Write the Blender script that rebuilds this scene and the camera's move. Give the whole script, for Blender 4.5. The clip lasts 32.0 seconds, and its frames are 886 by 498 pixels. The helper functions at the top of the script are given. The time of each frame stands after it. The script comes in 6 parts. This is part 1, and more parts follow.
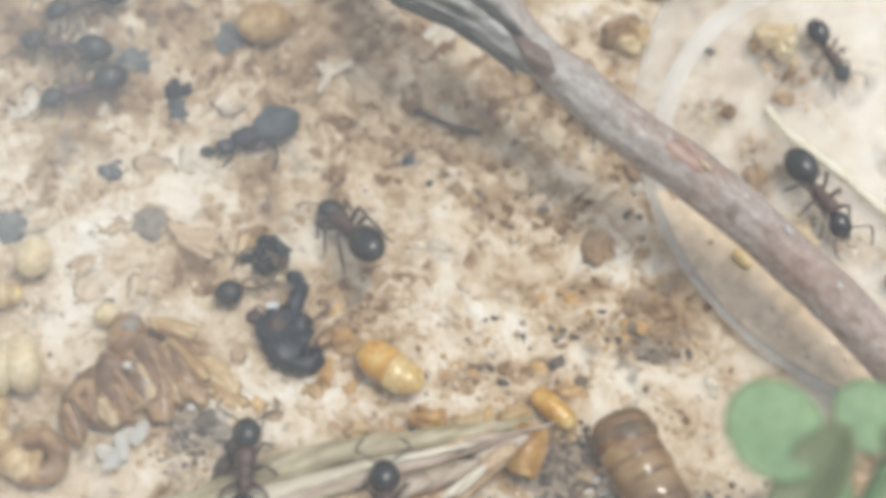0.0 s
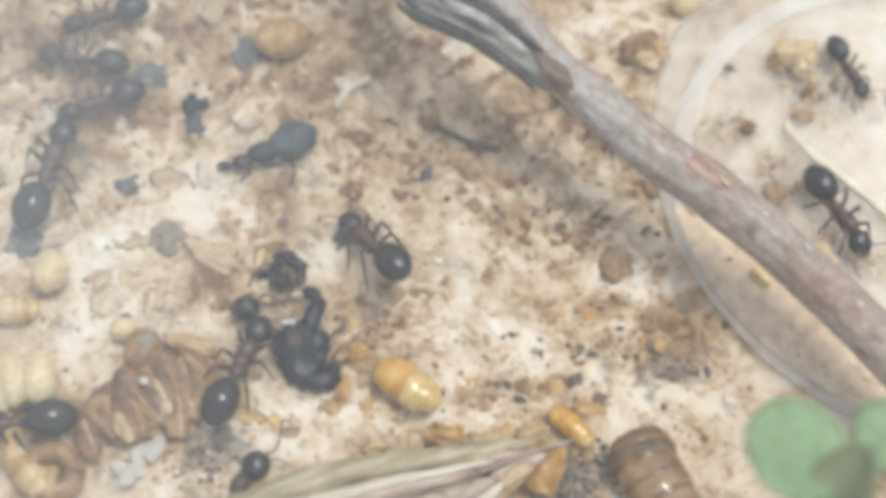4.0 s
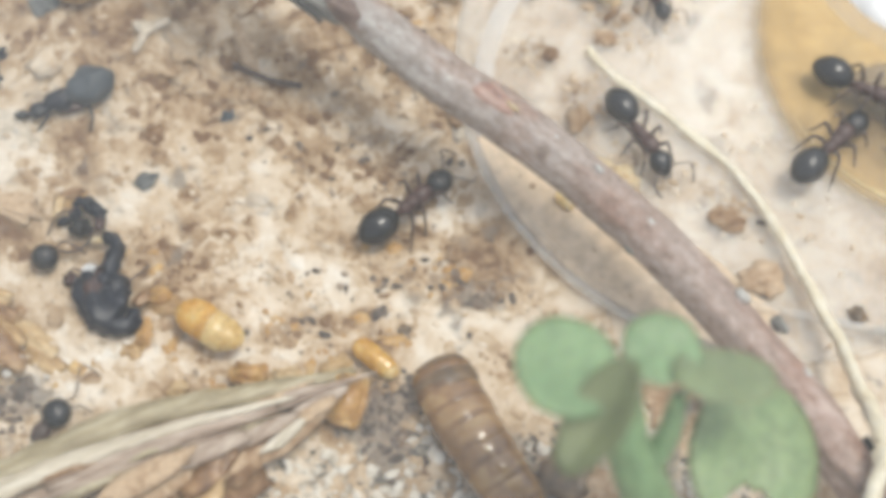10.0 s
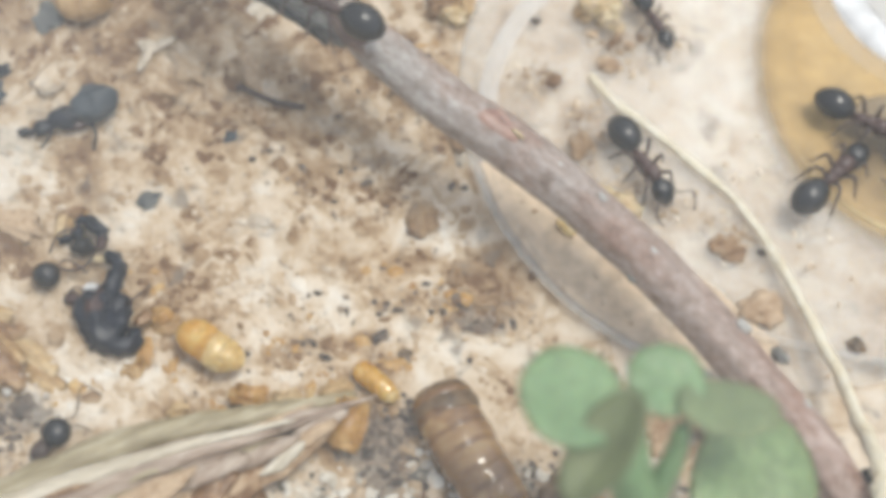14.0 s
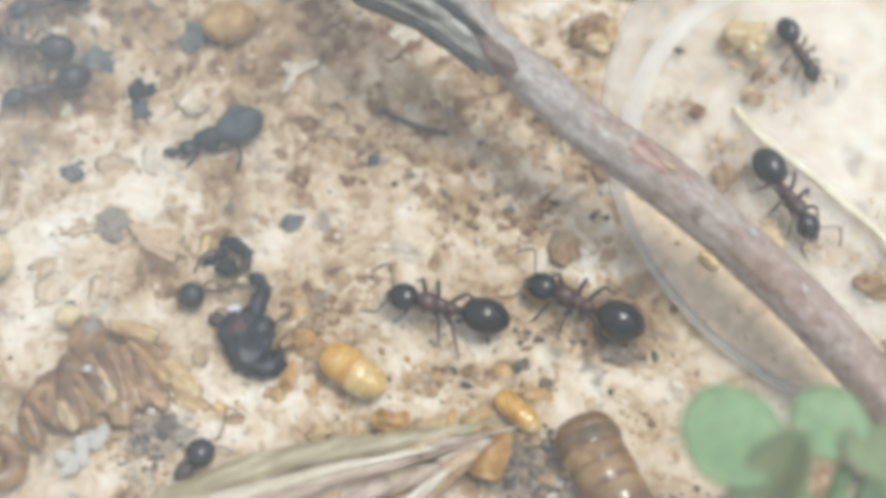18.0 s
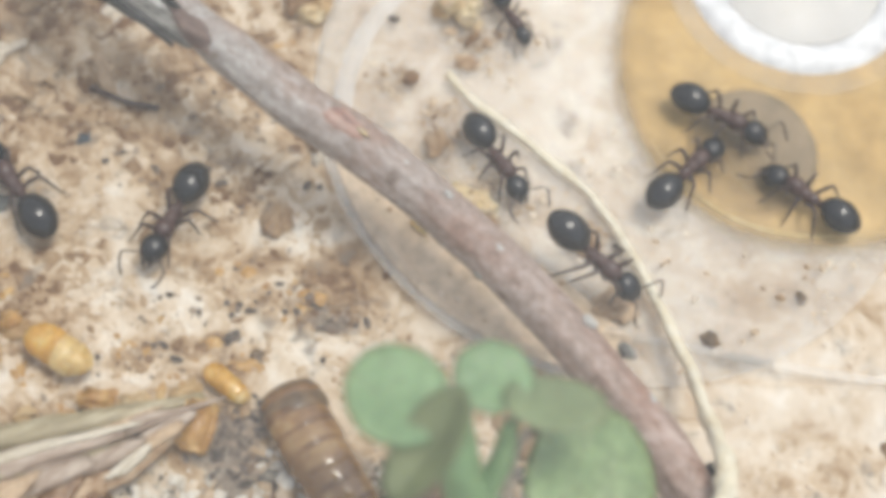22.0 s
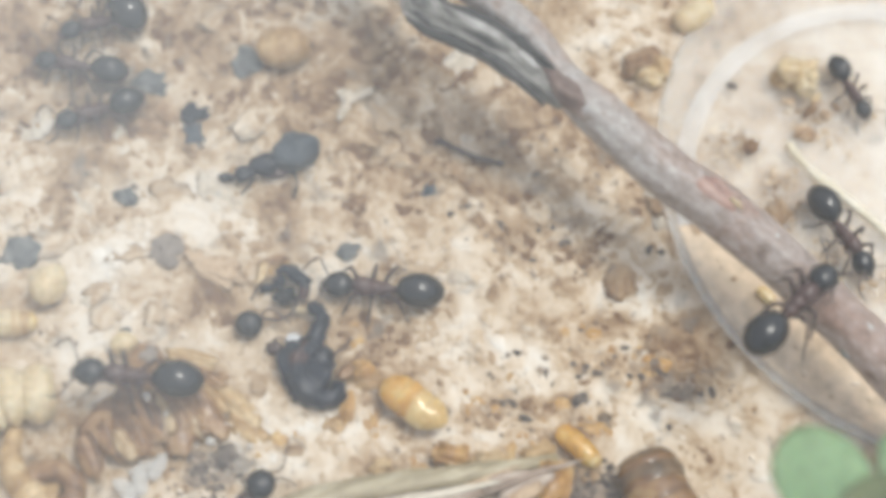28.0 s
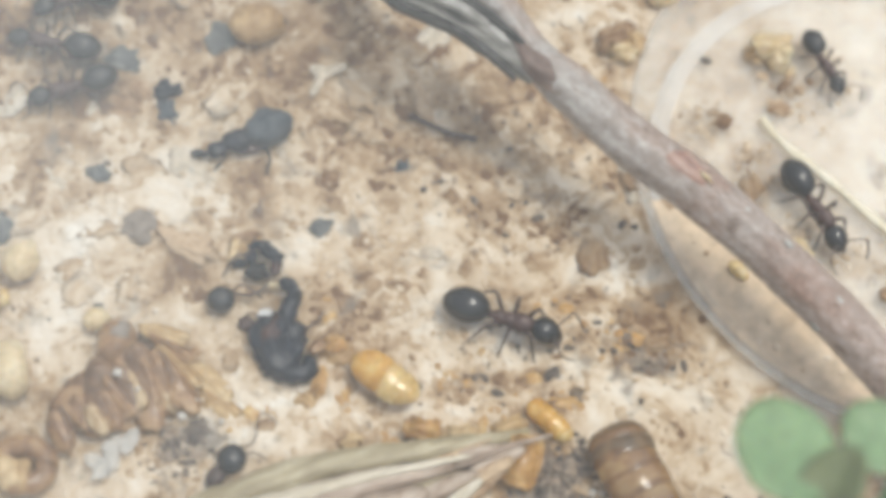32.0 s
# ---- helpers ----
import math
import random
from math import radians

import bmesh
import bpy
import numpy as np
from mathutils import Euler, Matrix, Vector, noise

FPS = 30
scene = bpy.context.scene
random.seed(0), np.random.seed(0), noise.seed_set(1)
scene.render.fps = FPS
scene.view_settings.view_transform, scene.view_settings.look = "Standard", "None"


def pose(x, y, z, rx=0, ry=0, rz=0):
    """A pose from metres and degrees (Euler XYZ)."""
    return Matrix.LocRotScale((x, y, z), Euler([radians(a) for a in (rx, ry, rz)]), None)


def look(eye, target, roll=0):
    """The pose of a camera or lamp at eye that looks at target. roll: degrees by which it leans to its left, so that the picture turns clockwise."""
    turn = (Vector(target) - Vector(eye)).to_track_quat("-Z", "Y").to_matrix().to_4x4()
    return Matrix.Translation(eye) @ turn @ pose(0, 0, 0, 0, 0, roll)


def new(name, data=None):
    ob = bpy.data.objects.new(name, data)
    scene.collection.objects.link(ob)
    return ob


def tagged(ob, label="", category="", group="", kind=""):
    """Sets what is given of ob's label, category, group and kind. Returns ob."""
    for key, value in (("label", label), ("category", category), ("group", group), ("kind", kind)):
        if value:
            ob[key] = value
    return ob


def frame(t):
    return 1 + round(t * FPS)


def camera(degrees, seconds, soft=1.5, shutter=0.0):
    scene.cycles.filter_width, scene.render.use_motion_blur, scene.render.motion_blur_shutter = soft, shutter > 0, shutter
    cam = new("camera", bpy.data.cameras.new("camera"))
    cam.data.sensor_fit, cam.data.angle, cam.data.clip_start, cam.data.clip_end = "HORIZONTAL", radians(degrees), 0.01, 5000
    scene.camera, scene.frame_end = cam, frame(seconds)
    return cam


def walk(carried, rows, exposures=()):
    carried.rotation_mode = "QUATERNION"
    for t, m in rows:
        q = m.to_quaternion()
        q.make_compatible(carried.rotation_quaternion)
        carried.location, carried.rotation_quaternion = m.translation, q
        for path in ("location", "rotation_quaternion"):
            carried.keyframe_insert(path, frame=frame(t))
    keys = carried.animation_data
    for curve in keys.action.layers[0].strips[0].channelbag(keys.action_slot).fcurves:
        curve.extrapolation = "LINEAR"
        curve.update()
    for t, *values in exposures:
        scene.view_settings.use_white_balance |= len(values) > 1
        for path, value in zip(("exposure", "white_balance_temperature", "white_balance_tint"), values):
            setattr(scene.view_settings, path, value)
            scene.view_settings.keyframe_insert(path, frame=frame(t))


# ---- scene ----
MM = 0.001
cam = camera(30.0, 32.0, soft=5.5)
# the macro lens is sharp on the middle of the ground
cam.data.dof.use_dof, cam.data.dof.focus_distance, cam.data.dof.aperture_fstop = True, 0.0925, 23.0
PATH = [
    (0, -0.003230, -0.039691, 0.086663, 24.888, -3.311, 0.943),
    (0.5, -0.002670, -0.039867, 0.086615, 25.086, -3.150, 0.926),
    (1, -0.002361, -0.040006, 0.086486, 24.994, -3.088, 0.761),
    (1.5, -0.002600, -0.039965, 0.086621, 25.003, -3.182, 0.736),
    (2, -0.002919, -0.039810, 0.086288, 24.866, -2.765, 0.823),
    (2.5, -0.003051, -0.039260, 0.086402, 24.790, -2.789, 1.040),
    (3, -0.003295, -0.039300, 0.086206, 24.975, -2.832, 1.179),
    (3.5, -0.003500, -0.039391, 0.086295, 25.232, -3.000, 1.224),
    (5.5, -0.003834, -0.039029, 0.086597, 25.355, -3.120, 1.479),
    (6, -0.004197, -0.039655, 0.086019, 25.752, -3.048, 1.524),
    (6.5, -0.003557, -0.038952, 0.086360, 25.343, -2.456, 1.838),
    (7, -0.004306, -0.039359, 0.086263, 25.547, -2.817, 1.661),
    (7.5, -0.004188, -0.039445, 0.085937, 25.433, -2.287, 1.909),
    (8, -0.004069, -0.039108, 0.085957, 25.083, -1.972, 1.855),
    (8.5, -0.003661, -0.038972, 0.086065, 25.079, -2.051, 1.707),
    (9, -0.002189, -0.039106, 0.086246, 24.684, -3.003, 0.662),
    (9.5, 0.001012, -0.039831, 0.085969, 24.072, -2.652, -0.664),
    (10, 0.004670, -0.040346, 0.086228, 23.913, -3.596, -1.907),
    (10.5, 0.004354, -0.040285, 0.086594, 24.239, -4.657, -2.202),
    (11, 0.003846, -0.039897, 0.086748, 24.446, -4.839, -1.903),
    (11.5, 0.003776, -0.039762, 0.086719, 24.456, -4.983, -1.621),
    (12, 0.003605, -0.039739, 0.086911, 24.591, -5.192, -1.541),
    (12.5, 0.004017, -0.040114, 0.086654, 24.601, -4.858, -1.510),
    (13, 0.004437, -0.040574, 0.086413, 24.736, -4.643, -1.719),
    (13.5, 0.003973, -0.040110, 0.086604, 24.476, -4.693, -1.565),
    (15.5, 0.002147, -0.039379, 0.086336, 24.056, -3.617, -0.606),
    (16, 0.001258, -0.039245, 0.086128, 23.987, -3.254, -0.354),
    (16.5, -0.000268, -0.038993, 0.086225, 24.390, -2.777, 0.547),
    (17, -0.000506, -0.038716, 0.086166, 24.327, -2.380, 0.923),
    (17.5, -0.001189, -0.038606, 0.086178, 24.275, -2.802, 0.975),
    (18, -0.000959, -0.038642, 0.086449, 24.473, -3.157, 0.953),
    (18.5, -0.000371, -0.039148, 0.086153, 24.574, -2.759, 0.897),
    (19, 0.000406, -0.038656, 0.086850, 24.311, -3.073, 0.627),
    (19.5, 0.001132, -0.039424, 0.086391, 24.503, -3.084, 0.183),
    (20, 0.003426, -0.039858, 0.085830, 23.440, -3.158, -1.188),
    (20.5, 0.005775, -0.039859, 0.086105, 23.289, -3.445, -1.950),
    (21, 0.007790, -0.039615, 0.086285, 23.784, -4.449, -2.117),
    (21.5, 0.007697, -0.039611, 0.086500, 24.171, -4.992, -1.743),
    (22, 0.009682, -0.039885, 0.086857, 24.388, -5.469, -2.526),
    (22.5, 0.011866, -0.040360, 0.086325, 23.680, -5.062, -3.399),
    (23, 0.012406, -0.041253, 0.085365, 22.864, -3.912, -3.614),
    (23.5, 0.012296, -0.040757, 0.084764, 21.421, -3.313, -3.690),
    (24, 0.011464, -0.040374, 0.084940, 21.798, -3.474, -3.154),
    (24.5, 0.005999, -0.038409, 0.086577, 24.101, -4.207, 0.106),
    (25, 0.004586, -0.037784, 0.086907, 24.440, -2.552, 2.172),
    (25.5, 0.004499, -0.037998, 0.086748, 24.355, -2.517, 1.888),
    (27.5, -0.006908, -0.038195, 0.085537, 24.694, -5.830, 0.626),
    (28, -0.008031, -0.037719, 0.085799, 25.007, -5.666, 0.907),
    (28.5, -0.008177, -0.037981, 0.085885, 25.075, -5.543, 1.053),
    (29, -0.008011, -0.037817, 0.085835, 24.812, -5.584, 0.953),
    (29.5, -0.008431, -0.037903, 0.085725, 24.854, -5.727, 1.083),
    (30, -0.009202, -0.037857, 0.085761, 25.103, -5.914, 1.063),
    (30.5, -0.008545, -0.038033, 0.085744, 25.135, -5.642, 1.130),
    (31, -0.008211, -0.037914, 0.085772, 24.745, -5.767, 0.996),
    (31.5, -0.007426, -0.038024, 0.085860, 24.560, -5.698, 0.826),
    (32, -0.006258, -0.038125, 0.085910, 24.414, -5.483, 0.801),
]
walk(cam, [(t, pose(x, y, z, rx, ry, rz)) for t, x, y, z, rx, ry, rz in PATH], exposures=[(0.0, 0.74, 6650, 5), (7.0, 0.78, 6650, 6), (9.0, 0.73, 6700, 6), (10.0, 0.80, 6800, 6), (13.0, 0.71, 6700, 6), (16.0, 0.80, 6700, 6), (18.0, 0.80, 6500, 4), (20.0, 0.825, 6800, 6), (23.0, 0.72, 6750, 7), (25.0, 0.80, 6450, 7), (28.0, 0.79, 6600, 6), (32.0, 0.73, 6750, 5)])

# ---- light ----
world = bpy.data.worlds.new("sky")
scene.world = world
world.use_nodes = True
sky = world.node_tree.nodes.new("ShaderNodeTexSky")
sky.sky_type, sky.sun_disc = "NISHITA", False
sky.sun_elevation, sky.sun_rotation = radians(75), radians(58)
# thin white cloud takes most of the blue out of the sky
haze = world.node_tree.nodes.new("ShaderNodeHueSaturation")
haze.inputs["Saturation"].default_value = 0.45
world.node_tree.links.new(sky.outputs[0], haze.inputs["Color"])
world.node_tree.links.new(haze.outputs[0], world.node_tree.nodes["Background"].inputs[0])
world.node_tree.nodes["Background"].inputs[1].default_value = 0.15
sun = new("sun", bpy.data.lights.new("sun", "SUN"))
sun.data.energy, sun.data.angle, sun.data.color = 1.15, radians(16), (1.0, 0.96, 0.90)
sun.matrix_world = look((0.13, 0.04, 0.6), (0, 0, 0))

# ---- materials ----
def node(nt, kind, **values):
    n = nt.nodes.new(kind)
    for key, value in values.items():
        n.inputs[key.replace("_", " ")].default_value = value
    return n


def mat(name, cols, size=1.0, rough=0.6, bump=0.4, fine=0.2, spec=0.5, coat=0.0, vary=0.0, sub=0.0, stops=None, stretch=(1, 1, 1), metal=0.0, island=False, along=None):
    """Noise-coloured surface; size is the blotch size in millimetres."""
    m = bpy.data.materials.new(name)
    m.use_nodes = True
    nt = m.node_tree
    bsdf = nt.nodes["Principled BSDF"]
    tc = nt.nodes.new("ShaderNodeTexCoord")
    mp = nt.nodes.new("ShaderNodeMapping")
    mp.inputs["Scale"].default_value = stretch
    if along is not None:
        # grain drawn out along a direction in the ground plane
        mp.vector_type = "TEXTURE"
        mp.inputs["Rotation"].default_value = (0, 0, radians(along))
    nt.links.new(tc.outputs["Object"], mp.inputs["Vector"])
    a = node(nt, "ShaderNodeTexNoise", Scale=1000.0 / size, Detail=4.0, Roughness=0.6)
    b = node(nt, "ShaderNodeTexNoise", Scale=1000.0 / (size * fine), Detail=3.0, Roughness=0.6)
    nt.links.new(mp.outputs[0], a.inputs["Vector"])
    nt.links.new(mp.outputs[0], b.inputs["Vector"])
    ramp = nt.nodes.new("ShaderNodeValToRGB")
    els = ramp.color_ramp.elements
    while len(els) < len(cols):
        els.new(0.5)
    for i, c in enumerate(cols):
        els[i].position = stops[i] if stops else 0.3 + 0.4 * i / max(1, len(cols) - 1)
        els[i].color = (*c, 1)
    fac = a.outputs["Fac"]
    if vary:
        if island:
            rnd = nt.nodes.new("ShaderNodeNewGeometry").outputs["Random Per Island"]
        else:
            rnd = nt.nodes.new("ShaderNodeObjectInfo").outputs["Random"]
        ma = nt.nodes.new("ShaderNodeMath")
        ma.operation = "MULTIPLY_ADD"
        nt.links.new(rnd, ma.inputs[0])
        ma.inputs[1].default_value = vary
        ad = nt.nodes.new("ShaderNodeMath")
        ad.operation = "SUBTRACT"
        ad.inputs[1].default_value = vary / 2
        nt.links.new(a.outputs["Fac"], ad.inputs[0])
        nt.links.new(ad.outputs[0], ma.inputs[2])
        fac = ma.outputs[0]
    nt.links.new(fac, ramp.inputs["Fac"])
    mix = nt.nodes.new("ShaderNodeMix")
    mix.data_type, mix.blend_type = "RGBA", "MULTIPLY"
    mix.inputs[0].default_value = 1.0
    mr = node(nt, "ShaderNodeMapRange")
    for i, v in ((1, 0.3), (2, 0.7), (3, 0.72), (4, 1.12)):
        mr.inputs[i].default_value = v
    nt.links.new(b.outputs["Fac"], mr.inputs[0])
    nt.links.new(ramp.outputs[0], mix.inputs[6])
    nt.links.new(mr.outputs[0], mix.inputs[7])
    nt.links.new(mix.outputs[2], bsdf.inputs["Base Color"])
    bsdf.inputs["Roughness"].default_value = rough
    bsdf.inputs["Specular IOR Level"].default_value = spec
    bsdf.inputs["Metallic"].default_value = metal
    bsdf.inputs["Coat Weight"].default_value = coat
    bsdf.inputs["Coat Roughness"].default_value = 0.12
    if sub:
        bsdf.inputs["Subsurface Weight"].default_value = sub
        bsdf.inputs["Subsurface Radius"].default_value = (0.0012, 0.0008, 0.0004)
        bsdf.inputs["Subsurface Scale"].default_value = 1.0
    if bump:
        bp = node(nt, "ShaderNodeBump", Strength=bump, Distance=size * 0.12 * MM)
        nt.links.new(b.outputs["Fac"], bp.inputs["Height"])
        nt.links.new(bp.outputs[0], bsdf.inputs["Normal"])
    return m


def clear(name, tint, see=0.7, rough=0.15, gloss=0.35):
    """Thin clear plastic: mostly see-through, a little milky, glossy."""
    m = bpy.data.materials.new(name)
    m.use_nodes = True
    nt = m.node_tree
    bsdf = nt.nodes["Principled BSDF"]
    bsdf.inputs["Base Color"].default_value = (*tint, 1)
    bsdf.inputs["Roughness"].default_value = rough
    bsdf.inputs["Specular IOR Level"].default_value = gloss
    tr = nt.nodes.new("ShaderNodeBsdfTransparent")
    mx = nt.nodes.new("ShaderNodeMixShader")
    tc = nt.nodes.new("ShaderNodeTexCoord")
    nz = node(nt, "ShaderNodeTexNoise", Scale=250.0, Detail=4.0)
    nt.links.new(tc.outputs["Object"], nz.inputs["Vector"])
    mr = node(nt, "ShaderNodeMapRange")
    for i, v in ((1, 0.3), (2, 0.7), (3, max(0, 1 - see - 0.08)), (4, min(1, 1 - see + 0.08))):
        mr.inputs[i].default_value = v
    nt.links.new(nz.outputs["Fac"], mr.inputs[0])
    nt.links.new(mr.outputs[0], mx.inputs[0])
    nt.links.new(tr.outputs[0], mx.inputs[1])
    nt.links.new(bsdf.outputs[0], mx.inputs[2])
    nt.links.new(mx.outputs[0], nt.nodes["Material Output"].inputs["Surface"])
    return m


def soil(name, bias=0.0, vary=0.0, bump=0.5):
    """Plaster stained by brown chaff, at three scales, with grey smudges; vary shifts loose pieces one by one."""
    m = bpy.data.materials.new(name)
    m.use_nodes = True
    nt = m.node_tree
    bsdf = nt.nodes["Principled BSDF"]
    tc = nt.nodes.new("ShaderNodeTexCoord")

    def noise_at(size, detail, warp=0.0, shift=0.0):
        n = node(nt, "ShaderNodeTexNoise", Scale=1000.0 / size, Detail=detail, Roughness=0.6, Distortion=warp)
        mp = nt.nodes.new("ShaderNodeMapping")
        mp.inputs["Location"].default_value = (shift, shift, 0)
        nt.links.new(tc.outputs["Object"], mp.inputs["Vector"])
        nt.links.new(mp.outputs[0], n.inputs["Vector"])
        return n.outputs["Fac"]

    def calc(op, a, b):
        n = nt.nodes.new("ShaderNodeMath")
        n.operation = op
        for i, v in enumerate((a, b)):
            if isinstance(v, (int, float)):
                n.inputs[i].default_value = v
            else:
                nt.links.new(v, n.inputs[i])
        return n.outputs[0]

    def span(v, a, b, c, d):
        n = node(nt, "ShaderNodeMapRange")
        n.interpolation_type = "SMOOTHSTEP"
        for i, k in ((1, a), (2, b), (3, c), (4, d)):
            n.inputs[i].default_value = k
        nt.links.new(v, n.inputs[0])
        return n.outputs[0]

    fine = noise_at(0.55, 3.0)
    v = calc("ADD", calc("MULTIPLY", noise_at(8.0, 3.0, 0.4), 0.42), calc("MULTIPLY", noise_at(2.3, 4.0, 0.9, 0.13), 0.46))
    v = calc("ADD", v, calc("MULTIPLY", fine, 0.12))
    sep = nt.nodes.new("ShaderNodeSeparateXYZ")
    nt.links.new(tc.outputs["Object"], sep.inputs[0])
    v = calc("SUBTRACT", v, span(calc("ADD", sep.outputs[1], calc("MULTIPLY", sep.outputs[0], 0.3)), -0.008, 0.012, 0.0, 0.02))
    v = calc("ADD", v, span(sep.outputs[0], 0.016, 0.028, 0.0, 0.025))
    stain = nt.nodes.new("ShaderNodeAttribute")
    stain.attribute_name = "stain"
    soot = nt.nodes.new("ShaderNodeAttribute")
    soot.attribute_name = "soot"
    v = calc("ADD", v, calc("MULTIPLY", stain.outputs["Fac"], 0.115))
    if vary:
        v = calc("ADD", v, calc("MULTIPLY", calc("SUBTRACT", nt.nodes.new("ShaderNodeNewGeometry").outputs["Random Per Island"], 0.5), vary))
    v = calc("ADD", v, bias)
    ramp = nt.nodes.new("ShaderNodeValToRGB")
    els = ramp.color_ramp.elements
    for _ in range(3):
        els.new(0.5)
    for e, pos, c in zip(els, (0.34, 0.42, 0.49, 0.565, 0.69), ((0.18, 0.105, 0.06), (0.36, 0.247, 0.147), (0.525, 0.40, 0.272), (0.665, 0.56, 0.435), (0.78, 0.725, 0.64))):
        e.position, e.color = pos, (*c, 1)
    nt.links.new(v, ramp.inputs["Fac"])
    mix = nt.nodes.new("ShaderNodeMix")
    mix.data_type = "RGBA"
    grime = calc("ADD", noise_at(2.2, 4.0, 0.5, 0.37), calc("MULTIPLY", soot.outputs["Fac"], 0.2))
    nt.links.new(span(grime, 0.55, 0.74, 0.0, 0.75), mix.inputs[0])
    nt.links.new(ramp.outputs[0], mix.inputs[6])
    mix.inputs[7].default_value = (0.21, 0.185, 0.16, 1)
    nt.links.new(mix.outputs[2], bsdf.inputs["Base Color"])
    bsdf.inputs["Roughness"].default_value = 0.85
    bsdf.inputs["Specular IOR Level"].default_value = 0.2
    bp = node(nt, "ShaderNodeBump", Strength=bump, Distance=0.0001)
    nt.links.new(fine, bp.inputs["Height"])
    nt.links.new(bp.outputs[0], bsdf.inputs["Normal"])
    return m


GROUND = soil("plaster_and_sand", 0.01)
def bark():
    """Grey streaked bark that turns reddish and then dark and fibrous along the twig."""
    m = mat("bark", [(0.26, 0.22, 0.19), (0.34, 0.30, 0.27), (0.41, 0.375, 0.345), (0.50, 0.475, 0.45)], size=0.45, rough=0.5, bump=0.8, fine=0.4, spec=0.4, stretch=(1.5, 1, 1), along=-42, stops=[0.3, 0.45, 0.58, 0.75])
    nt = m.node_tree
    bsdf = nt.nodes["Principled BSDF"]
    grey = bsdf.inputs["Base Color"].links[0].from_socket
    tc = nt.nodes.new("ShaderNodeTexCoord")
    sep = nt.nodes.new("ShaderNodeSeparateXYZ")
    nt.links.new(tc.outputs["Object"], sep.inputs[0])

    def mottle(size, along, low, high):
        mp = nt.nodes.new("ShaderNodeMapping")
        mp.vector_type = "TEXTURE"
        mp.inputs["Rotation"].default_value = (0, 0, radians(-42))
        mp.inputs["Scale"].default_value = (along, 1, 1)
        nt.links.new(tc.outputs["Object"], mp.inputs["Vector"])
        n = node(nt, "ShaderNodeTexNoise", Scale=1000.0 / size, Detail=4.0, Roughness=0.65)
        nt.links.new(mp.outputs[0], n.inputs["Vector"])
        mr = node(nt, "ShaderNodeMapRange")
        mr.interpolation_type = "SMOOTHSTEP"
        mr.inputs[1].default_value, mr.inputs[2].default_value = low, high
        nt.links.new(n.outputs["Fac"], mr.inputs[0])
        return mr.outputs[0]

    def tint(last, how_much, colour, kind):
        mx = nt.nodes.new("ShaderNodeMix")
        mx.data_type, mx.blend_type = "RGBA", kind
        nt.links.new(how_much, mx.inputs[0])
        nt.links.new(last, mx.inputs[6])
        mx.inputs[7].default_value = (*colour, 1)
        return mx.outputs[2]

    last = tint(grey, mottle(2.6, 1.8, 0.44, 0.70), (0.86, 0.68, 0.60), "MULTIPLY")
    last = tint(last, mottle(0.8, 1.6, 0.57, 0.74), (0.55, 0.47, 0.42), "MULTIPLY")
    last = tint(last, mottle(1.5, 2.4, 0.54, 0.74), (0.51, 0.485, 0.46), "MIX")
    wob = node(nt, "ShaderNodeTexNoise", Scale=300.0, Detail=4.0)
    nt.links.new(tc.outputs["Object"], wob.inputs["Vector"])
    at = nt.nodes.new("ShaderNodeMath")
    at.operation = "MULTIPLY_ADD"
    nt.links.new(wob.outputs["Fac"], at.inputs[0])
    at.inputs[1].default_value = 0.012
    nt.links.new(sep.outputs[0], at.inputs[2])
    for a, b, c in ((0.012, 0.036, (0.98, 0.80, 0.73)), (0.0375, 0.0395, (0.62, 0.56, 0.53))):
        mr = node(nt, "ShaderNodeMapRange")
        for i, v in ((1, a), (2, b)):
            mr.inputs[i].default_value = v
        nt.links.new(at.outputs[0], mr.inputs[0])
        last = tint(last, mr.outputs[0], c, "MULTIPLY")
    fibre = nt.nodes.new("ShaderNodeMath")
    fibre.operation = "MULTIPLY"
    nt.links.new(mr.outputs[0], fibre.inputs[0])
    nt.links.new(mottle(0.5, 7.0, 0.42, 0.6), fibre.inputs[1])
    last = tint(last, fibre.outputs[0], (0.36, 0.31, 0.28), "MULTIPLY")
    nt.links.new(last, bsdf.inputs["Base Color"])
    return m


BARK = bark()
SCAR = mat("peeled_bark", [(0.22, 0.11, 0.085), (0.37, 0.22, 0.17), (0.50, 0.36, 0.30)], size=0.9, rough=0.5, bump=0.5, stretch=(3, 1, 1), along=-42)
OLD_BARK = mat("split_grey_bark", [(0.03, 0.027, 0.024), (0.19, 0.178, 0.155), (0.50, 0.48, 0.45)], size=0.6, rough=0.5, bump=0.9, stops=[0.36, 0.50, 0.70], stretch=(4, 1, 1), along=-32)
LEAF = mat("leaf_green", [(0.165, 0.275, 0.13), (0.185, 0.30, 0.143), (0.215, 0.33, 0.168)], size=3.5, rough=0.4, bump=0.06, spec=0.4, sub=0.2)
LEAF_BACK = mat("leaf_underside", [(0.105, 0.13, 0.05), (0.13, 0.158, 0.064), (0.165, 0.195, 0.08)], size=2.5, rough=0.55, bump=0.1)
CHITIN = mat("black_chitin", [(0.006, 0.006, 0.007), (0.012, 0.012, 0.013)], size=0.5, rough=0.17, bump=0.03, spec=0.6)
BROWN_CHITIN = mat("brown_chitin", [(0.04, 0.019, 0.016), (0.11, 0.056, 0.046)], size=0.6, rough=0.26, bump=0.1, spec=0.5)
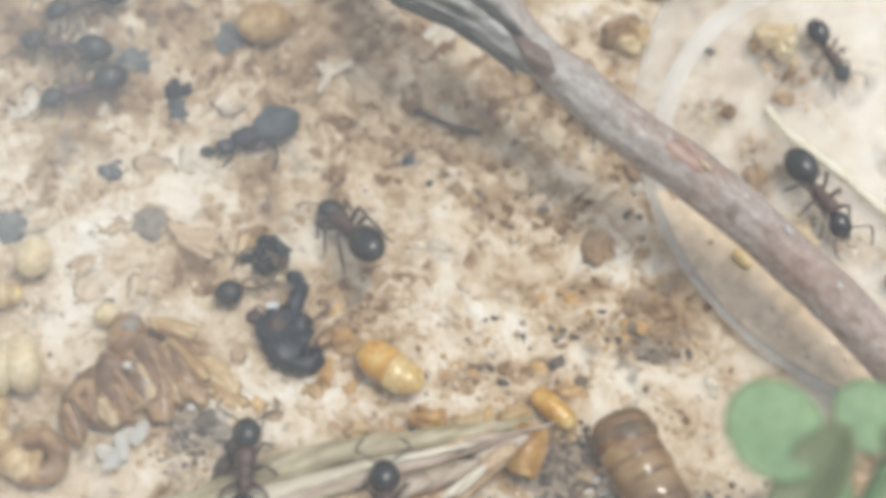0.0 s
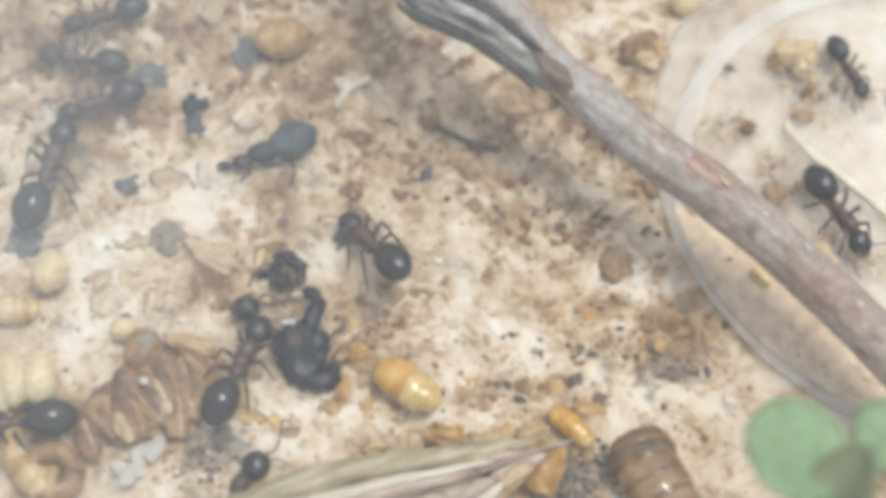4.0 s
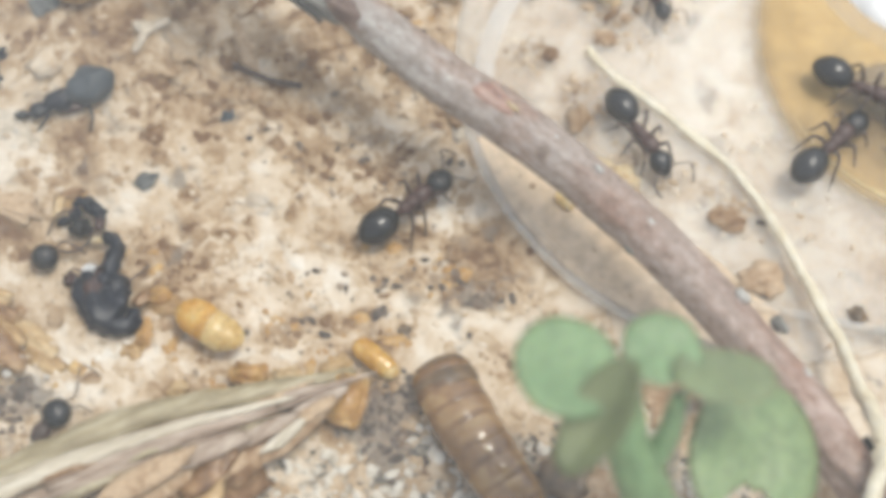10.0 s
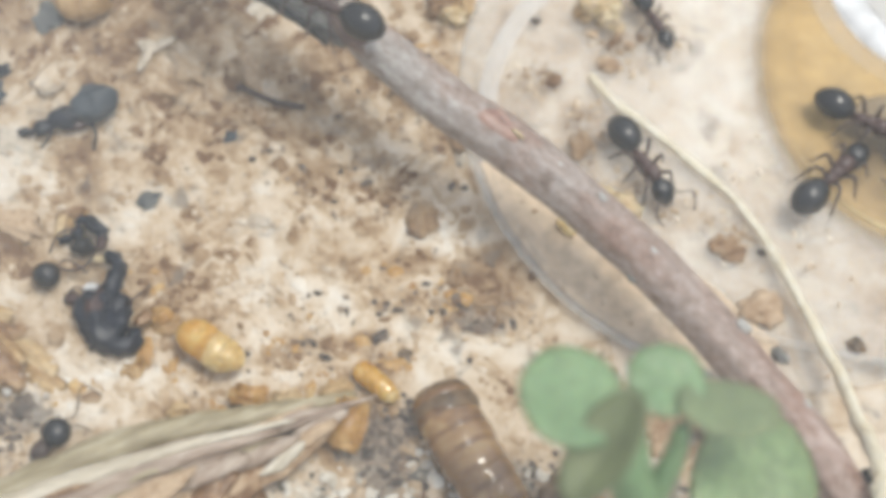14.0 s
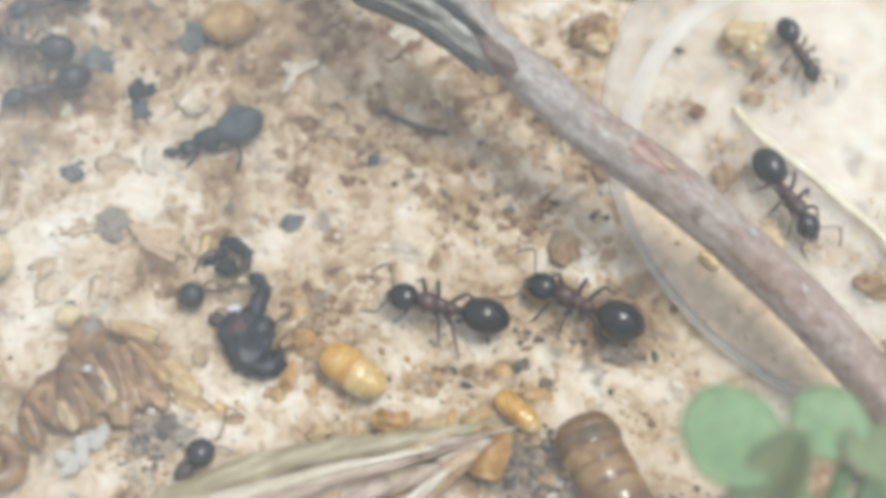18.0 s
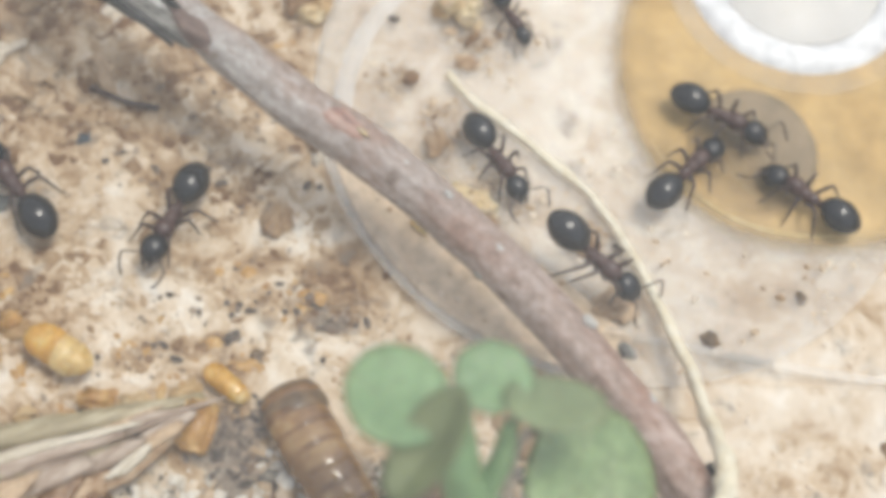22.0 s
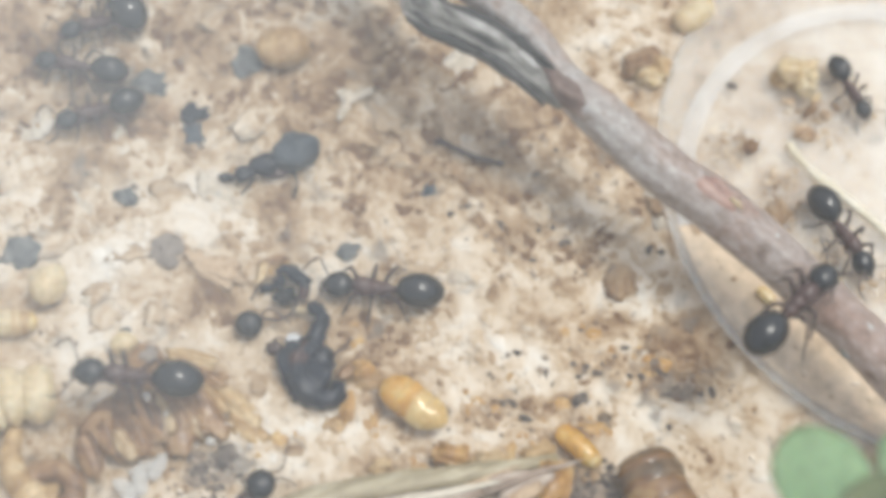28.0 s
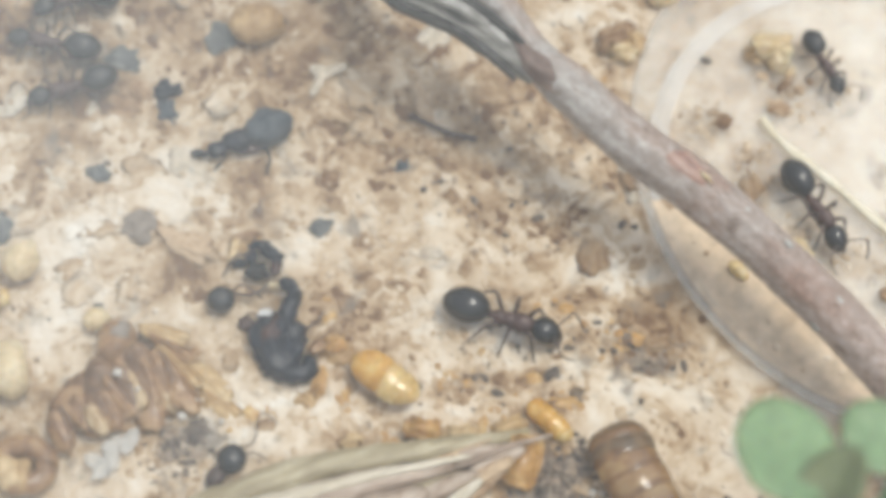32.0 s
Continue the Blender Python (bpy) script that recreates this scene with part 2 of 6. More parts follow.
DULL = mat("dull_black_chitin", [(0.004, 0.006, 0.012), (0.012, 0.016, 0.03)], size=0.5, rough=0.3, bump=0.3, spec=0.4)
GREY_CHITIN = mat("dusty_grey_chitin", [(0.03, 0.04, 0.05), (0.08, 0.095, 0.11)], size=0.8, rough=0.5, bump=0.2)
LIMB = mat("dark_leg_chitin", [(0.04, 0.025, 0.02), (0.10, 0.062, 0.048)], size=0.5, rough=0.35, bump=0.05)
GOLD = mat("golden_pupa_skin", [(0.42, 0.19, 0.03), (0.62, 0.34, 0.07), (0.72, 0.52, 0.20)], size=1.1, rough=0.13, bump=0.2, coat=0.4, sub=0.2)
PALE_GOLD = mat("pale_gold_pupa_skin", [(0.56, 0.34, 0.10), (0.70, 0.50, 0.22), (0.80, 0.66, 0.40)], size=1.1, rough=0.13, bump=0.2, coat=0.4, sub=0.2)
TAN = mat("tan_husk", [(0.34, 0.20, 0.08), (0.52, 0.35, 0.17), (0.64, 0.48, 0.28)], size=1.2, rough=0.5, bump=0.4, vary=0.25)
CREAM = mat("cream_larva_skin", [(0.52, 0.38, 0.20), (0.68, 0.54, 0.33), (0.76, 0.66, 0.46)], size=1.4, rough=0.4, bump=0.25, sub=0.2)
LARVA = mat("brown_larva_skin", [(0.13, 0.060, 0.019), (0.265, 0.142, 0.053), (0.44, 0.285, 0.125)], size=1.9, rough=0.16, bump=0.04, fine=0.05, coat=0.9, sub=0.1)
LARVA_DARK = mat("dark_larva_ring", [(0.05, 0.035, 0.022), (0.14, 0.085, 0.04), (0.24, 0.15, 0.075)], size=1.2, rough=0.45, bump=0.5, coat=0.2)
LARVA_JOINT = mat("larva_joint_skin", [(0.10, 0.047, 0.017), (0.19, 0.095, 0.035), (0.28, 0.155, 0.062)], size=0.9, rough=0.2, bump=0.06, fine=0.08, coat=0.6)
BUG = mat("brown_bug_shell", [(0.13, 0.062, 0.024), (0.295, 0.160, 0.07), (0.46, 0.30, 0.155)], size=0.9, rough=0.38, bump=0.35, coat=0.25)
BUG_DARK = mat("dark_bug_shell", [(0.09, 0.045, 0.02), (0.19, 0.10, 0.046), (0.33, 0.205, 0.11)], size=0.8, rough=0.4, bump=0.4, coat=0.2)
TAN_WING = mat("tan_wing_skin", [(0.33, 0.21, 0.10), (0.48, 0.34, 0.19), (0.62, 0.49, 0.32)], size=0.7, rough=0.35, bump=0.4, stretch=(3, 1, 1), along=-45)
DUSTY_PALE = mat("dusty_joint_skin", [(0.30, 0.26, 0.2), (0.44, 0.39, 0.31)], size=0.8, rough=0.6, bump=0.3)
DUSTY = mat("dusty_shell", [(0.20, 0.155, 0.12), (0.32, 0.27, 0.225)], size=0.8, rough=0.6, bump=0.3)
STRAW = mat("dry_straw", [(0.21, 0.14, 0.097), (0.38, 0.285, 0.213), (0.58, 0.485, 0.395)], size=0.4, rough=0.45, bump=0.4, stretch=(9, 1, 1), along=21)
PALE_STRAW = mat("pale_straw", [(0.46, 0.39, 0.28), (0.60, 0.53, 0.41), (0.72, 0.66, 0.55)], size=0.4, rough=0.4, bump=0.3, stretch=(9, 1, 1), along=22)
GREEN_STRAW = mat("greenish_straw", [(0.21, 0.16, 0.085), (0.36, 0.30, 0.18), (0.55, 0.48, 0.34)], size=0.45, rough=0.45, bump=0.3, stretch=(9, 1, 1), along=22)
ROOT = mat("pale_root", [(0.68, 0.58, 0.40), (0.80, 0.73, 0.56), (0.86, 0.81, 0.68)], size=0.8, rough=0.7, bump=0.6)
FLAKE = mat("brown_flake", [(0.20, 0.11, 0.055), (0.36, 0.23, 0.13), (0.56, 0.41, 0.27)], size=0.8, rough=0.7, bump=0.4, vary=0.5, spec=0.3)
GRAIN = soil("pale_grain", 0.01, 0.13, 0.3)
CHAFF = soil("brown_chaff", -0.03, 0.2, 0.3)
CHAFF_CLOD = soil("brown_clod", -0.045, 0.14, 0.6)
GRIT = mat("dark_grit", [(0.08, 0.065, 0.055), (0.18, 0.14, 0.11), (0.36, 0.28, 0.21)], size=0.5, rough=0.7, bump=0.2, vary=0.5, island=True)
SAND = mat("grey_white_sand", [(0.15, 0.135, 0.115), (0.50, 0.435, 0.345), (0.75, 0.70, 0.61)], size=0.4, rough=0.7, bump=0.3, vary=0.6, island=True, stops=[0.24, 0.42, 0.66])
DISH = clear("hazy_dish_plastic", (0.95, 0.895, 0.82), see=0.83, rough=0.5, gloss=0.1)
CLEAR_RIM = clear("clear_plastic_rim", (0.93, 0.89, 0.83), see=0.84, rough=0.4, gloss=0.3)
CLEAR_SHEET = clear("thin_clear_sheet", (0.90, 0.85, 0.77), see=0.94, rough=0.3, gloss=0.2)
FLANGE = clear("milky_flange_plastic", (0.86, 0.80, 0.70), see=0.84, rough=0.4, gloss=0.2)
CLEAR_RING = clear("frosted_plastic_ring", (0.96, 0.94, 0.91), see=0.64, rough=0.55, gloss=0.2)
OLIVE = mat("olive_leaf", [(0.14, 0.185, 0.08), (0.17, 0.222, 0.102), (0.2, 0.255, 0.125)], size=3.0, rough=0.5, bump=0.1, sub=0.15)
CLEAR_BAND = clear("tan_clear_band", (0.92, 0.83, 0.71), see=0.9, rough=0.6, gloss=0.05)
ASH_WHITE = mat("sugar_white", [(0.62, 0.57, 0.50), (0.74, 0.70, 0.64)], size=0.4, rough=0.5, bump=0.3)
COTTON = clear("thin_grey_skin", (0.66, 0.63, 0.58), see=0.55, rough=0.5, gloss=0.2)
HUSK_PALE = mat("pale_husk_skin", [(0.50, 0.35, 0.18), (0.64, 0.49, 0.29), (0.73, 0.62, 0.44)], size=0.8, rough=0.6, bump=0.25, sub=0.2)
HUSK = mat("golden_husk", [(0.30, 0.14, 0.04), (0.50, 0.28, 0.09), (0.64, 0.43, 0.19)], size=0.9, rough=0.4, bump=0.3, coat=0.2, sub=0.15)
PLASTER = mat("white_plaster", [(0.50, 0.41, 0.31), (0.64, 0.56, 0.45), (0.74, 0.68, 0.59)], size=2.2, rough=0.9, bump=0.25, spec=0.1)
LEAF_PALE = mat("pale_leaf", [(0.17, 0.26, 0.115), (0.215, 0.305, 0.145), (0.27, 0.355, 0.19)], size=3.0, rough=0.4, bump=0.12, spec=0.4, sub=0.2)
MILKY = clear("milky_plastic", (0.84, 0.82, 0.78), see=0.35, rough=0.35, gloss=0.3)
TAN_PATCH = mat("brown_patch_plastic", [(0.57, 0.43, 0.295), (0.65, 0.51, 0.365), (0.71, 0.58, 0.44)], size=4.5, rough=0.75, bump=0.05, spec=0.1)
LIT_SYRUP = mat("lit_amber_syrup", [(0.56, 0.36, 0.15), (0.66, 0.48, 0.24), (0.74, 0.61, 0.40)], size=9.0, rough=0.35, bump=0.0, coat=0.05, spec=0.25, sub=0.3)
def film_of(name, cols, most):
    """A liquid film that lets the ground through where it is thin."""
    m = mat(name, cols, size=12.0, rough=0.3, bump=0.0, spec=0.3)
    nt = m.node_tree
    tr = nt.nodes.new("ShaderNodeBsdfTransparent")
    mx = nt.nodes.new("ShaderNodeMixShader")
    at = nt.nodes.new("ShaderNodeAttribute")
    at.attribute_name = "depth"
    mr = node(nt, "ShaderNodeMapRange")
    mr.interpolation_type = "SMOOTHSTEP"
    mr.inputs[4].default_value = most
    nt.links.new(at.outputs["Fac"], mr.inputs[0])
    nt.links.new(mr.outputs[0], mx.inputs[0])
    nt.links.new(tr.outputs[0], mx.inputs[1])
    nt.links.new(nt.nodes["Principled BSDF"].outputs[0], mx.inputs[2])
    nt.links.new(mx.outputs[0], nt.nodes["Material Output"].inputs["Surface"])
    return m


SYRUP = film_of("amber_syrup_film", [(0.50, 0.315, 0.115), (0.565, 0.38, 0.16), (0.63, 0.455, 0.225)], 0.93)
WET = film_of("grey_wet_film", [(0.30, 0.225, 0.14), (0.36, 0.28, 0.185)], 0.92)
WHITE = mat("white_plastic", [(0.77, 0.77, 0.77), (0.84, 0.84, 0.84)], size=6.0, rough=0.5, bump=0.02)
TRAY = mat("off_white_tray", [(0.60, 0.57, 0.52), (0.68, 0.65, 0.60)], size=40.0, rough=0.6, bump=0.05)
FLAKE_DARK = mat("dark_peeled_bark", [(0.10, 0.065, 0.05), (0.20, 0.135, 0.11), (0.32, 0.24, 0.2)], size=0.8, rough=0.6, bump=0.6, stretch=(3, 1, 1), along=-40)
ASH = mat("pale_grey_bark", [(0.42, 0.40, 0.37), (0.56, 0.54, 0.50)], size=0.6, rough=0.7, bump=0.5)
BARK_AND_SHADE = mat("black_bark_and_shade", [(0.015, 0.014, 0.013), (0.06, 0.055, 0.05)], size=0.6, rough=0.7, bump=0.5)
BLUE_GREY = mat("blue_grey_pellet", [(0.065, 0.07, 0.07), (0.13, 0.135, 0.13), (0.25, 0.24, 0.22)], size=0.9, rough=0.6, bump=0.4)


# ---- mesh helpers: all lengths in millimetres ----
def part(name, bm, material, parent=None, label="", at=(0, 0, 0), smooth=True):
    bmesh.ops.scale(bm, vec=(MM, MM, MM), verts=bm.verts)
    me = bpy.data.meshes.new(name)
    bm.to_mesh(me)
    bm.free()
    if smooth:
        me.polygons.foreach_set("use_smooth", [True] * len(me.polygons))
    for one in material if isinstance(material, (list, tuple)) else [material]:
        me.materials.append(one)
    ob = new(name, me)
    ob.location = Vector(at) * MM
    if parent:
        ob.parent = parent
    if label:
        ob["label"] = label
    return ob


def thing(name, label, category, at=(0, 0, 0), turn=(0, 0, 0), group="", kind=""):
    ob = new(name)
    ob.empty_display_size = 0.001
    ob.matrix_basis = pose(at[0] * MM, at[1] * MM, at[2] * MM, *turn)
    return tagged(ob, label, category, group, kind)


def ball(bm, at, radii, turn=(0, 0, 0), u=16, v=10, rough=0.0, seed=0.0):
    m = Matrix.Translation(at) @ pose(0, 0, 0, *turn) @ Matrix.Diagonal((*radii, 1))
    made = bmesh.ops.create_uvsphere(bm, u_segments=u, v_segments=v, radius=1.0, matrix=Matrix())["verts"]
    for p in made:
        if rough:
            p.co *= 1 + rough * noise.noise(p.co * 1.7 + Vector((seed, seed * 1.3, 0)))
        p.co = m @ p.co
    return made


def smooth_line(pts, steps=6):
    """Catmull-Rom through the points."""
    q = [Vector(p) for p in pts]
    q = [q[0] * 2 - q[1]] + q + [q[-1] * 2 - q[-2]]
    out = []
    for i in range(1, len(q) - 2):
        for s in range(steps):
            t = s / steps
            out.append(0.5 * ((2 * q[i]) + (q[i + 1] - q[i - 1]) * t + (2 * q[i - 1] - 5 * q[i] + 4 * q[i + 1] - q[i + 2]) * t * t + (3 * q[i] - q[i - 1] - 3 * q[i + 1] + q[i + 2]) * t ** 3))
    return out + [q[-2]]


def tube(bm, pts, radius, n=10, rough=0.0, seed=0.0, flat=1.0, up=(0, 0, 1)):
    """A tube along the points; radius is a number or a function of 0..1."""
    rings = []
    for i, p in enumerate(pts):
        p = Vector(p)
        d = (Vector(pts[min(i + 1, len(pts) - 1)]) - Vector(pts[max(i - 1, 0)])).normalized()
        side = d.cross(Vector(up))
        side = side.normalized() if side.length > 1e-4 else Vector((1, 0, 0))
        top = side.cross(d)
        r = radius(i / (len(pts) - 1)) if callable(radius) else radius
        ring = []
        for k in range(n):
            a = 2 * math.pi * k / n
            w = side * math.cos(a) + top * math.sin(a) * flat
            e = 1 + rough * noise.noise(p * 0.8 + w * 0.9 + Vector((seed, 0, 0))) if rough else 1
            ring.append(bm.verts.new(p + w * r * e))
        rings.append(ring)
    for a, b in zip(rings, rings[1:]):
        for k in range(n):
            bm.faces.new((a[k], a[(k + 1) % n], b[(k + 1) % n], b[k]))
    bm.faces.new(list(reversed(rings[0])))
    bm.faces.new(rings[-1])
    return rings


def disc(bm, centre, rx, ry, z0, z1, n=64, lip=0.3):
    """A low round slab with a softened edge."""
    prof = [(1.0, z0), (1.0, z1 - lip), (1.0 - lip / rx, z1)]
    loops = [[bm.verts.new((centre[0] + rx * f * math.cos(2 * math.pi * k / n), centre[1] + ry * f * math.sin(2 * math.pi * k / n), z)) for k in range(n)] for f, z in prof]
    for a, b in zip(loops, loops[1:]):
        for k in range(n):
            bm.faces.new((a[k], a[(k + 1) % n], b[(k + 1) % n], b[k]))
    bm.faces.new(loops[-1])
    bm.faces.new(list(reversed(loops[0])))


def lay(x, y):
    """Height of the ground at x, y."""
    z = 0.55 * noise.noise(Vector((x * 0.12, y * 0.12, 0.3))) + 0.35 * noise.noise(Vector((x * 0.42, y * 0.42, 4.0))) + 0.14 * noise.noise(Vector((x * 1.3, y * 1.3, 9.0)))
    calm = max(0.12, min(1.0, (math.hypot(x - 31, y - 9) - 16) / 6)) if x > 5 else 1.0
    return z * calm


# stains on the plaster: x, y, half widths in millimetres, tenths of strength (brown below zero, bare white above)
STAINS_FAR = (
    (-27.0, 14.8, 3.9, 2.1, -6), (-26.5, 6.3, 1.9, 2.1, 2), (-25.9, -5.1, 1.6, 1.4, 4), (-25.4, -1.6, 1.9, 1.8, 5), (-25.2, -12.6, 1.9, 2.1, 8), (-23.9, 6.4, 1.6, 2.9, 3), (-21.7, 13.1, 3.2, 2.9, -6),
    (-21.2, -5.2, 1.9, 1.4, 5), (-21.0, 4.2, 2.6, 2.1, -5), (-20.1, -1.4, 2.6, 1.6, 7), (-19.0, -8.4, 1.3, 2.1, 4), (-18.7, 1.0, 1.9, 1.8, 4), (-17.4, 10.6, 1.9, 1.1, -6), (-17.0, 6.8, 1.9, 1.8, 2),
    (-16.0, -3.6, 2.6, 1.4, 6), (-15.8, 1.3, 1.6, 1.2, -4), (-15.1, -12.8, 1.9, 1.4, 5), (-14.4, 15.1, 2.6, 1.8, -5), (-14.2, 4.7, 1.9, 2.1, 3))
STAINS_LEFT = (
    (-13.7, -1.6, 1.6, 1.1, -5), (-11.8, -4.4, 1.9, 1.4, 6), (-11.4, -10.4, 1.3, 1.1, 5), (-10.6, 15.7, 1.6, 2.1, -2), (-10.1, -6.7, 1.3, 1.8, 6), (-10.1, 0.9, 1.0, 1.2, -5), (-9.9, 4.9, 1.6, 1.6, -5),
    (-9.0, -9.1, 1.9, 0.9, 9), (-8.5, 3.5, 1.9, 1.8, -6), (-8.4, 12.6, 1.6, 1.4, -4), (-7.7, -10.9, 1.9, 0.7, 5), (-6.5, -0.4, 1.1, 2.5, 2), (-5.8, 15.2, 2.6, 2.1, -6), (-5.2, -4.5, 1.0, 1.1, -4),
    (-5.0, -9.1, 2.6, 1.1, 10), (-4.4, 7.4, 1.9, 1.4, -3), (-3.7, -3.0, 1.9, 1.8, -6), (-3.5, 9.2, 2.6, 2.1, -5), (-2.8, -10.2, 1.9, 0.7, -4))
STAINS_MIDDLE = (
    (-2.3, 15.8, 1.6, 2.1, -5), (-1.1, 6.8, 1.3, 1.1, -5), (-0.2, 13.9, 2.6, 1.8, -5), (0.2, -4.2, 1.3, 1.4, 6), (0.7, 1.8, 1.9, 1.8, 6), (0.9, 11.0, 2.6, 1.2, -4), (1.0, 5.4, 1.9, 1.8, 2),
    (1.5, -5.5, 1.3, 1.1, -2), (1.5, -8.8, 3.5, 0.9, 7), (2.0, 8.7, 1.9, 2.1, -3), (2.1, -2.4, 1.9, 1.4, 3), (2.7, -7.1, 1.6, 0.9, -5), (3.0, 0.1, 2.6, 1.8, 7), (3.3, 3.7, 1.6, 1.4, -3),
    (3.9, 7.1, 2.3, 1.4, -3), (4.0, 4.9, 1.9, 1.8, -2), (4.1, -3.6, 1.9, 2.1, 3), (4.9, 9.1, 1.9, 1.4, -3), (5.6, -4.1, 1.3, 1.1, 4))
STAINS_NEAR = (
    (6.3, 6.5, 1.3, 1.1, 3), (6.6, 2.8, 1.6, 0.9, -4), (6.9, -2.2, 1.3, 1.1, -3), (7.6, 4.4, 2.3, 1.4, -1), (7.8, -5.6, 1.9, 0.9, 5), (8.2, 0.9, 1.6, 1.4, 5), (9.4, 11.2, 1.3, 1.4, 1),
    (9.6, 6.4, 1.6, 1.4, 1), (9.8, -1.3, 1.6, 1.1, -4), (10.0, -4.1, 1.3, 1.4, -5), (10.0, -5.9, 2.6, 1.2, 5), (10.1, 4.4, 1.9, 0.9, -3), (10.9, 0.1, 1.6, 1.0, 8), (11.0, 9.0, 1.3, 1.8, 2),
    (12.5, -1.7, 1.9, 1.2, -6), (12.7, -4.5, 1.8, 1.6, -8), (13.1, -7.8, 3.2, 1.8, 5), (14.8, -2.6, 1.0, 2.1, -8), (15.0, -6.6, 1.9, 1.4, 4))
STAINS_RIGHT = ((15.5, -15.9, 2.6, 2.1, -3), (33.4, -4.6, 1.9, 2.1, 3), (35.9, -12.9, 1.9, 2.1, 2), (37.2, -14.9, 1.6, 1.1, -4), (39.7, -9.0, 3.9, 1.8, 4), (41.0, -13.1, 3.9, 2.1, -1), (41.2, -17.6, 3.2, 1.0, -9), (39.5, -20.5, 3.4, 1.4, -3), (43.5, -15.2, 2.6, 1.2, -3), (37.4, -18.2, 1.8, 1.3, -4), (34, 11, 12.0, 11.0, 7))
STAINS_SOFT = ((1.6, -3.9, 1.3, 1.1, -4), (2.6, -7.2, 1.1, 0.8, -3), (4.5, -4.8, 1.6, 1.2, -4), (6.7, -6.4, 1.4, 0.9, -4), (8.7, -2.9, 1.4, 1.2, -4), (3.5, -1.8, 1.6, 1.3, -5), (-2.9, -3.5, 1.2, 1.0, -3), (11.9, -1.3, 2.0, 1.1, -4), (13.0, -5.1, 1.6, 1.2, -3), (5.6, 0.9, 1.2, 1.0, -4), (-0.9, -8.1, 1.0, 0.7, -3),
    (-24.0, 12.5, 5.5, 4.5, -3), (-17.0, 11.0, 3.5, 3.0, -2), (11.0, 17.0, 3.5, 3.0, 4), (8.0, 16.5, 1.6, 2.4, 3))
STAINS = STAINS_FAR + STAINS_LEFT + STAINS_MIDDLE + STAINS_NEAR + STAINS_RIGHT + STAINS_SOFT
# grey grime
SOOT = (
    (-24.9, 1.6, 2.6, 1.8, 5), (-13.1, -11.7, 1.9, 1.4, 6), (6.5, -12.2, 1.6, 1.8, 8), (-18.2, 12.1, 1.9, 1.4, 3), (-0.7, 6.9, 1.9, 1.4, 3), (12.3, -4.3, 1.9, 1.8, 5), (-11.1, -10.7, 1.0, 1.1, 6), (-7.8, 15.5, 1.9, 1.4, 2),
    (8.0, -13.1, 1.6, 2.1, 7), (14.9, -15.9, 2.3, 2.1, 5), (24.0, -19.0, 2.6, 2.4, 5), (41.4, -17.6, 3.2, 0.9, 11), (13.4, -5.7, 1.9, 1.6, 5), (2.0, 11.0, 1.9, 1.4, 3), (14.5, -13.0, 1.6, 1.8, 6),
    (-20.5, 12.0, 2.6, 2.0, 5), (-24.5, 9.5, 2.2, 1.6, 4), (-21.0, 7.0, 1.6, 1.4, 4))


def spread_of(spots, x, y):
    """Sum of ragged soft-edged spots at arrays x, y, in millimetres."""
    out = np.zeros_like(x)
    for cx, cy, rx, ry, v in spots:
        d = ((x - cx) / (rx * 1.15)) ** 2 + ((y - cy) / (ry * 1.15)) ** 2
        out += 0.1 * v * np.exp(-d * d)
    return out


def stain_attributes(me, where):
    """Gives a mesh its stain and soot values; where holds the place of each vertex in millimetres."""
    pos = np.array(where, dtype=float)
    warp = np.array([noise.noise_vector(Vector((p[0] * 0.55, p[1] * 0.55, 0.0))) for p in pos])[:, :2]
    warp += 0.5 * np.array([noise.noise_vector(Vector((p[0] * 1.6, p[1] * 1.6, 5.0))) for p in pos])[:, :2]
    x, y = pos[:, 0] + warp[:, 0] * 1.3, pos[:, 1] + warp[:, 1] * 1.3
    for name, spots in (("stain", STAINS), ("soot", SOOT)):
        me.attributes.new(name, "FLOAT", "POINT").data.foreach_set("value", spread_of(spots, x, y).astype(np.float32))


# ---- ground and tray ----
def build_ground():
    xs = [-150, -110, -80, -60, -50] + [-42 + 0.34 * i for i in range(300)] + [68, 80, 110, 150]
    ys = [-150, -110, -80, -60, -48] + [-40 + 0.34 * i for i in range(224)] + [44, 60, 80, 110, 150]
    verts = [(x * MM, y * MM, lay(x, y) * MM) for y in ys for x in xs]
    w = len(xs)
    faces = [(j * w + i, j * w + i + 1, (j + 1) * w + i + 1, (j + 1) * w + i) for j in range(len(ys) - 1) for i in range(w - 1)]
    me = bpy.data.meshes.new("ground")
    me.from_pydata(verts, [], faces)
    me.polygons.foreach_set("use_smooth", [True] * len(faces))
    me.materials.append(GROUND)
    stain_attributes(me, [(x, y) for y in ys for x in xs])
    tagged(new("ground", me), "cream plaster ground with brown stains and sand", "ground", kind="structure")
    for name, x, y, dx, dy in (("wall_north", 0, 151.5, 303, 3), ("wall_south", 0, -151.5, 303, 3), ("wall_east", 151.5, 0, 3, 300), ("wall_west", -151.5, 0, 3, 300)):
        bm = bmesh.new()
        bmesh.ops.create_cube(bm, size=1.0, matrix=Matrix.Translation((x, y, 28)) @ Matrix.Diagonal((dx, dy, 60, 1)))
        bmesh.ops.bevel(bm, geom=bm.edges[:], offset=0.8, segments=2, affect="EDGES")
        tagged(part(name, bm, TRAY, smooth=False), "off-white plastic tray wall", "wall", kind="structure")


build_ground()


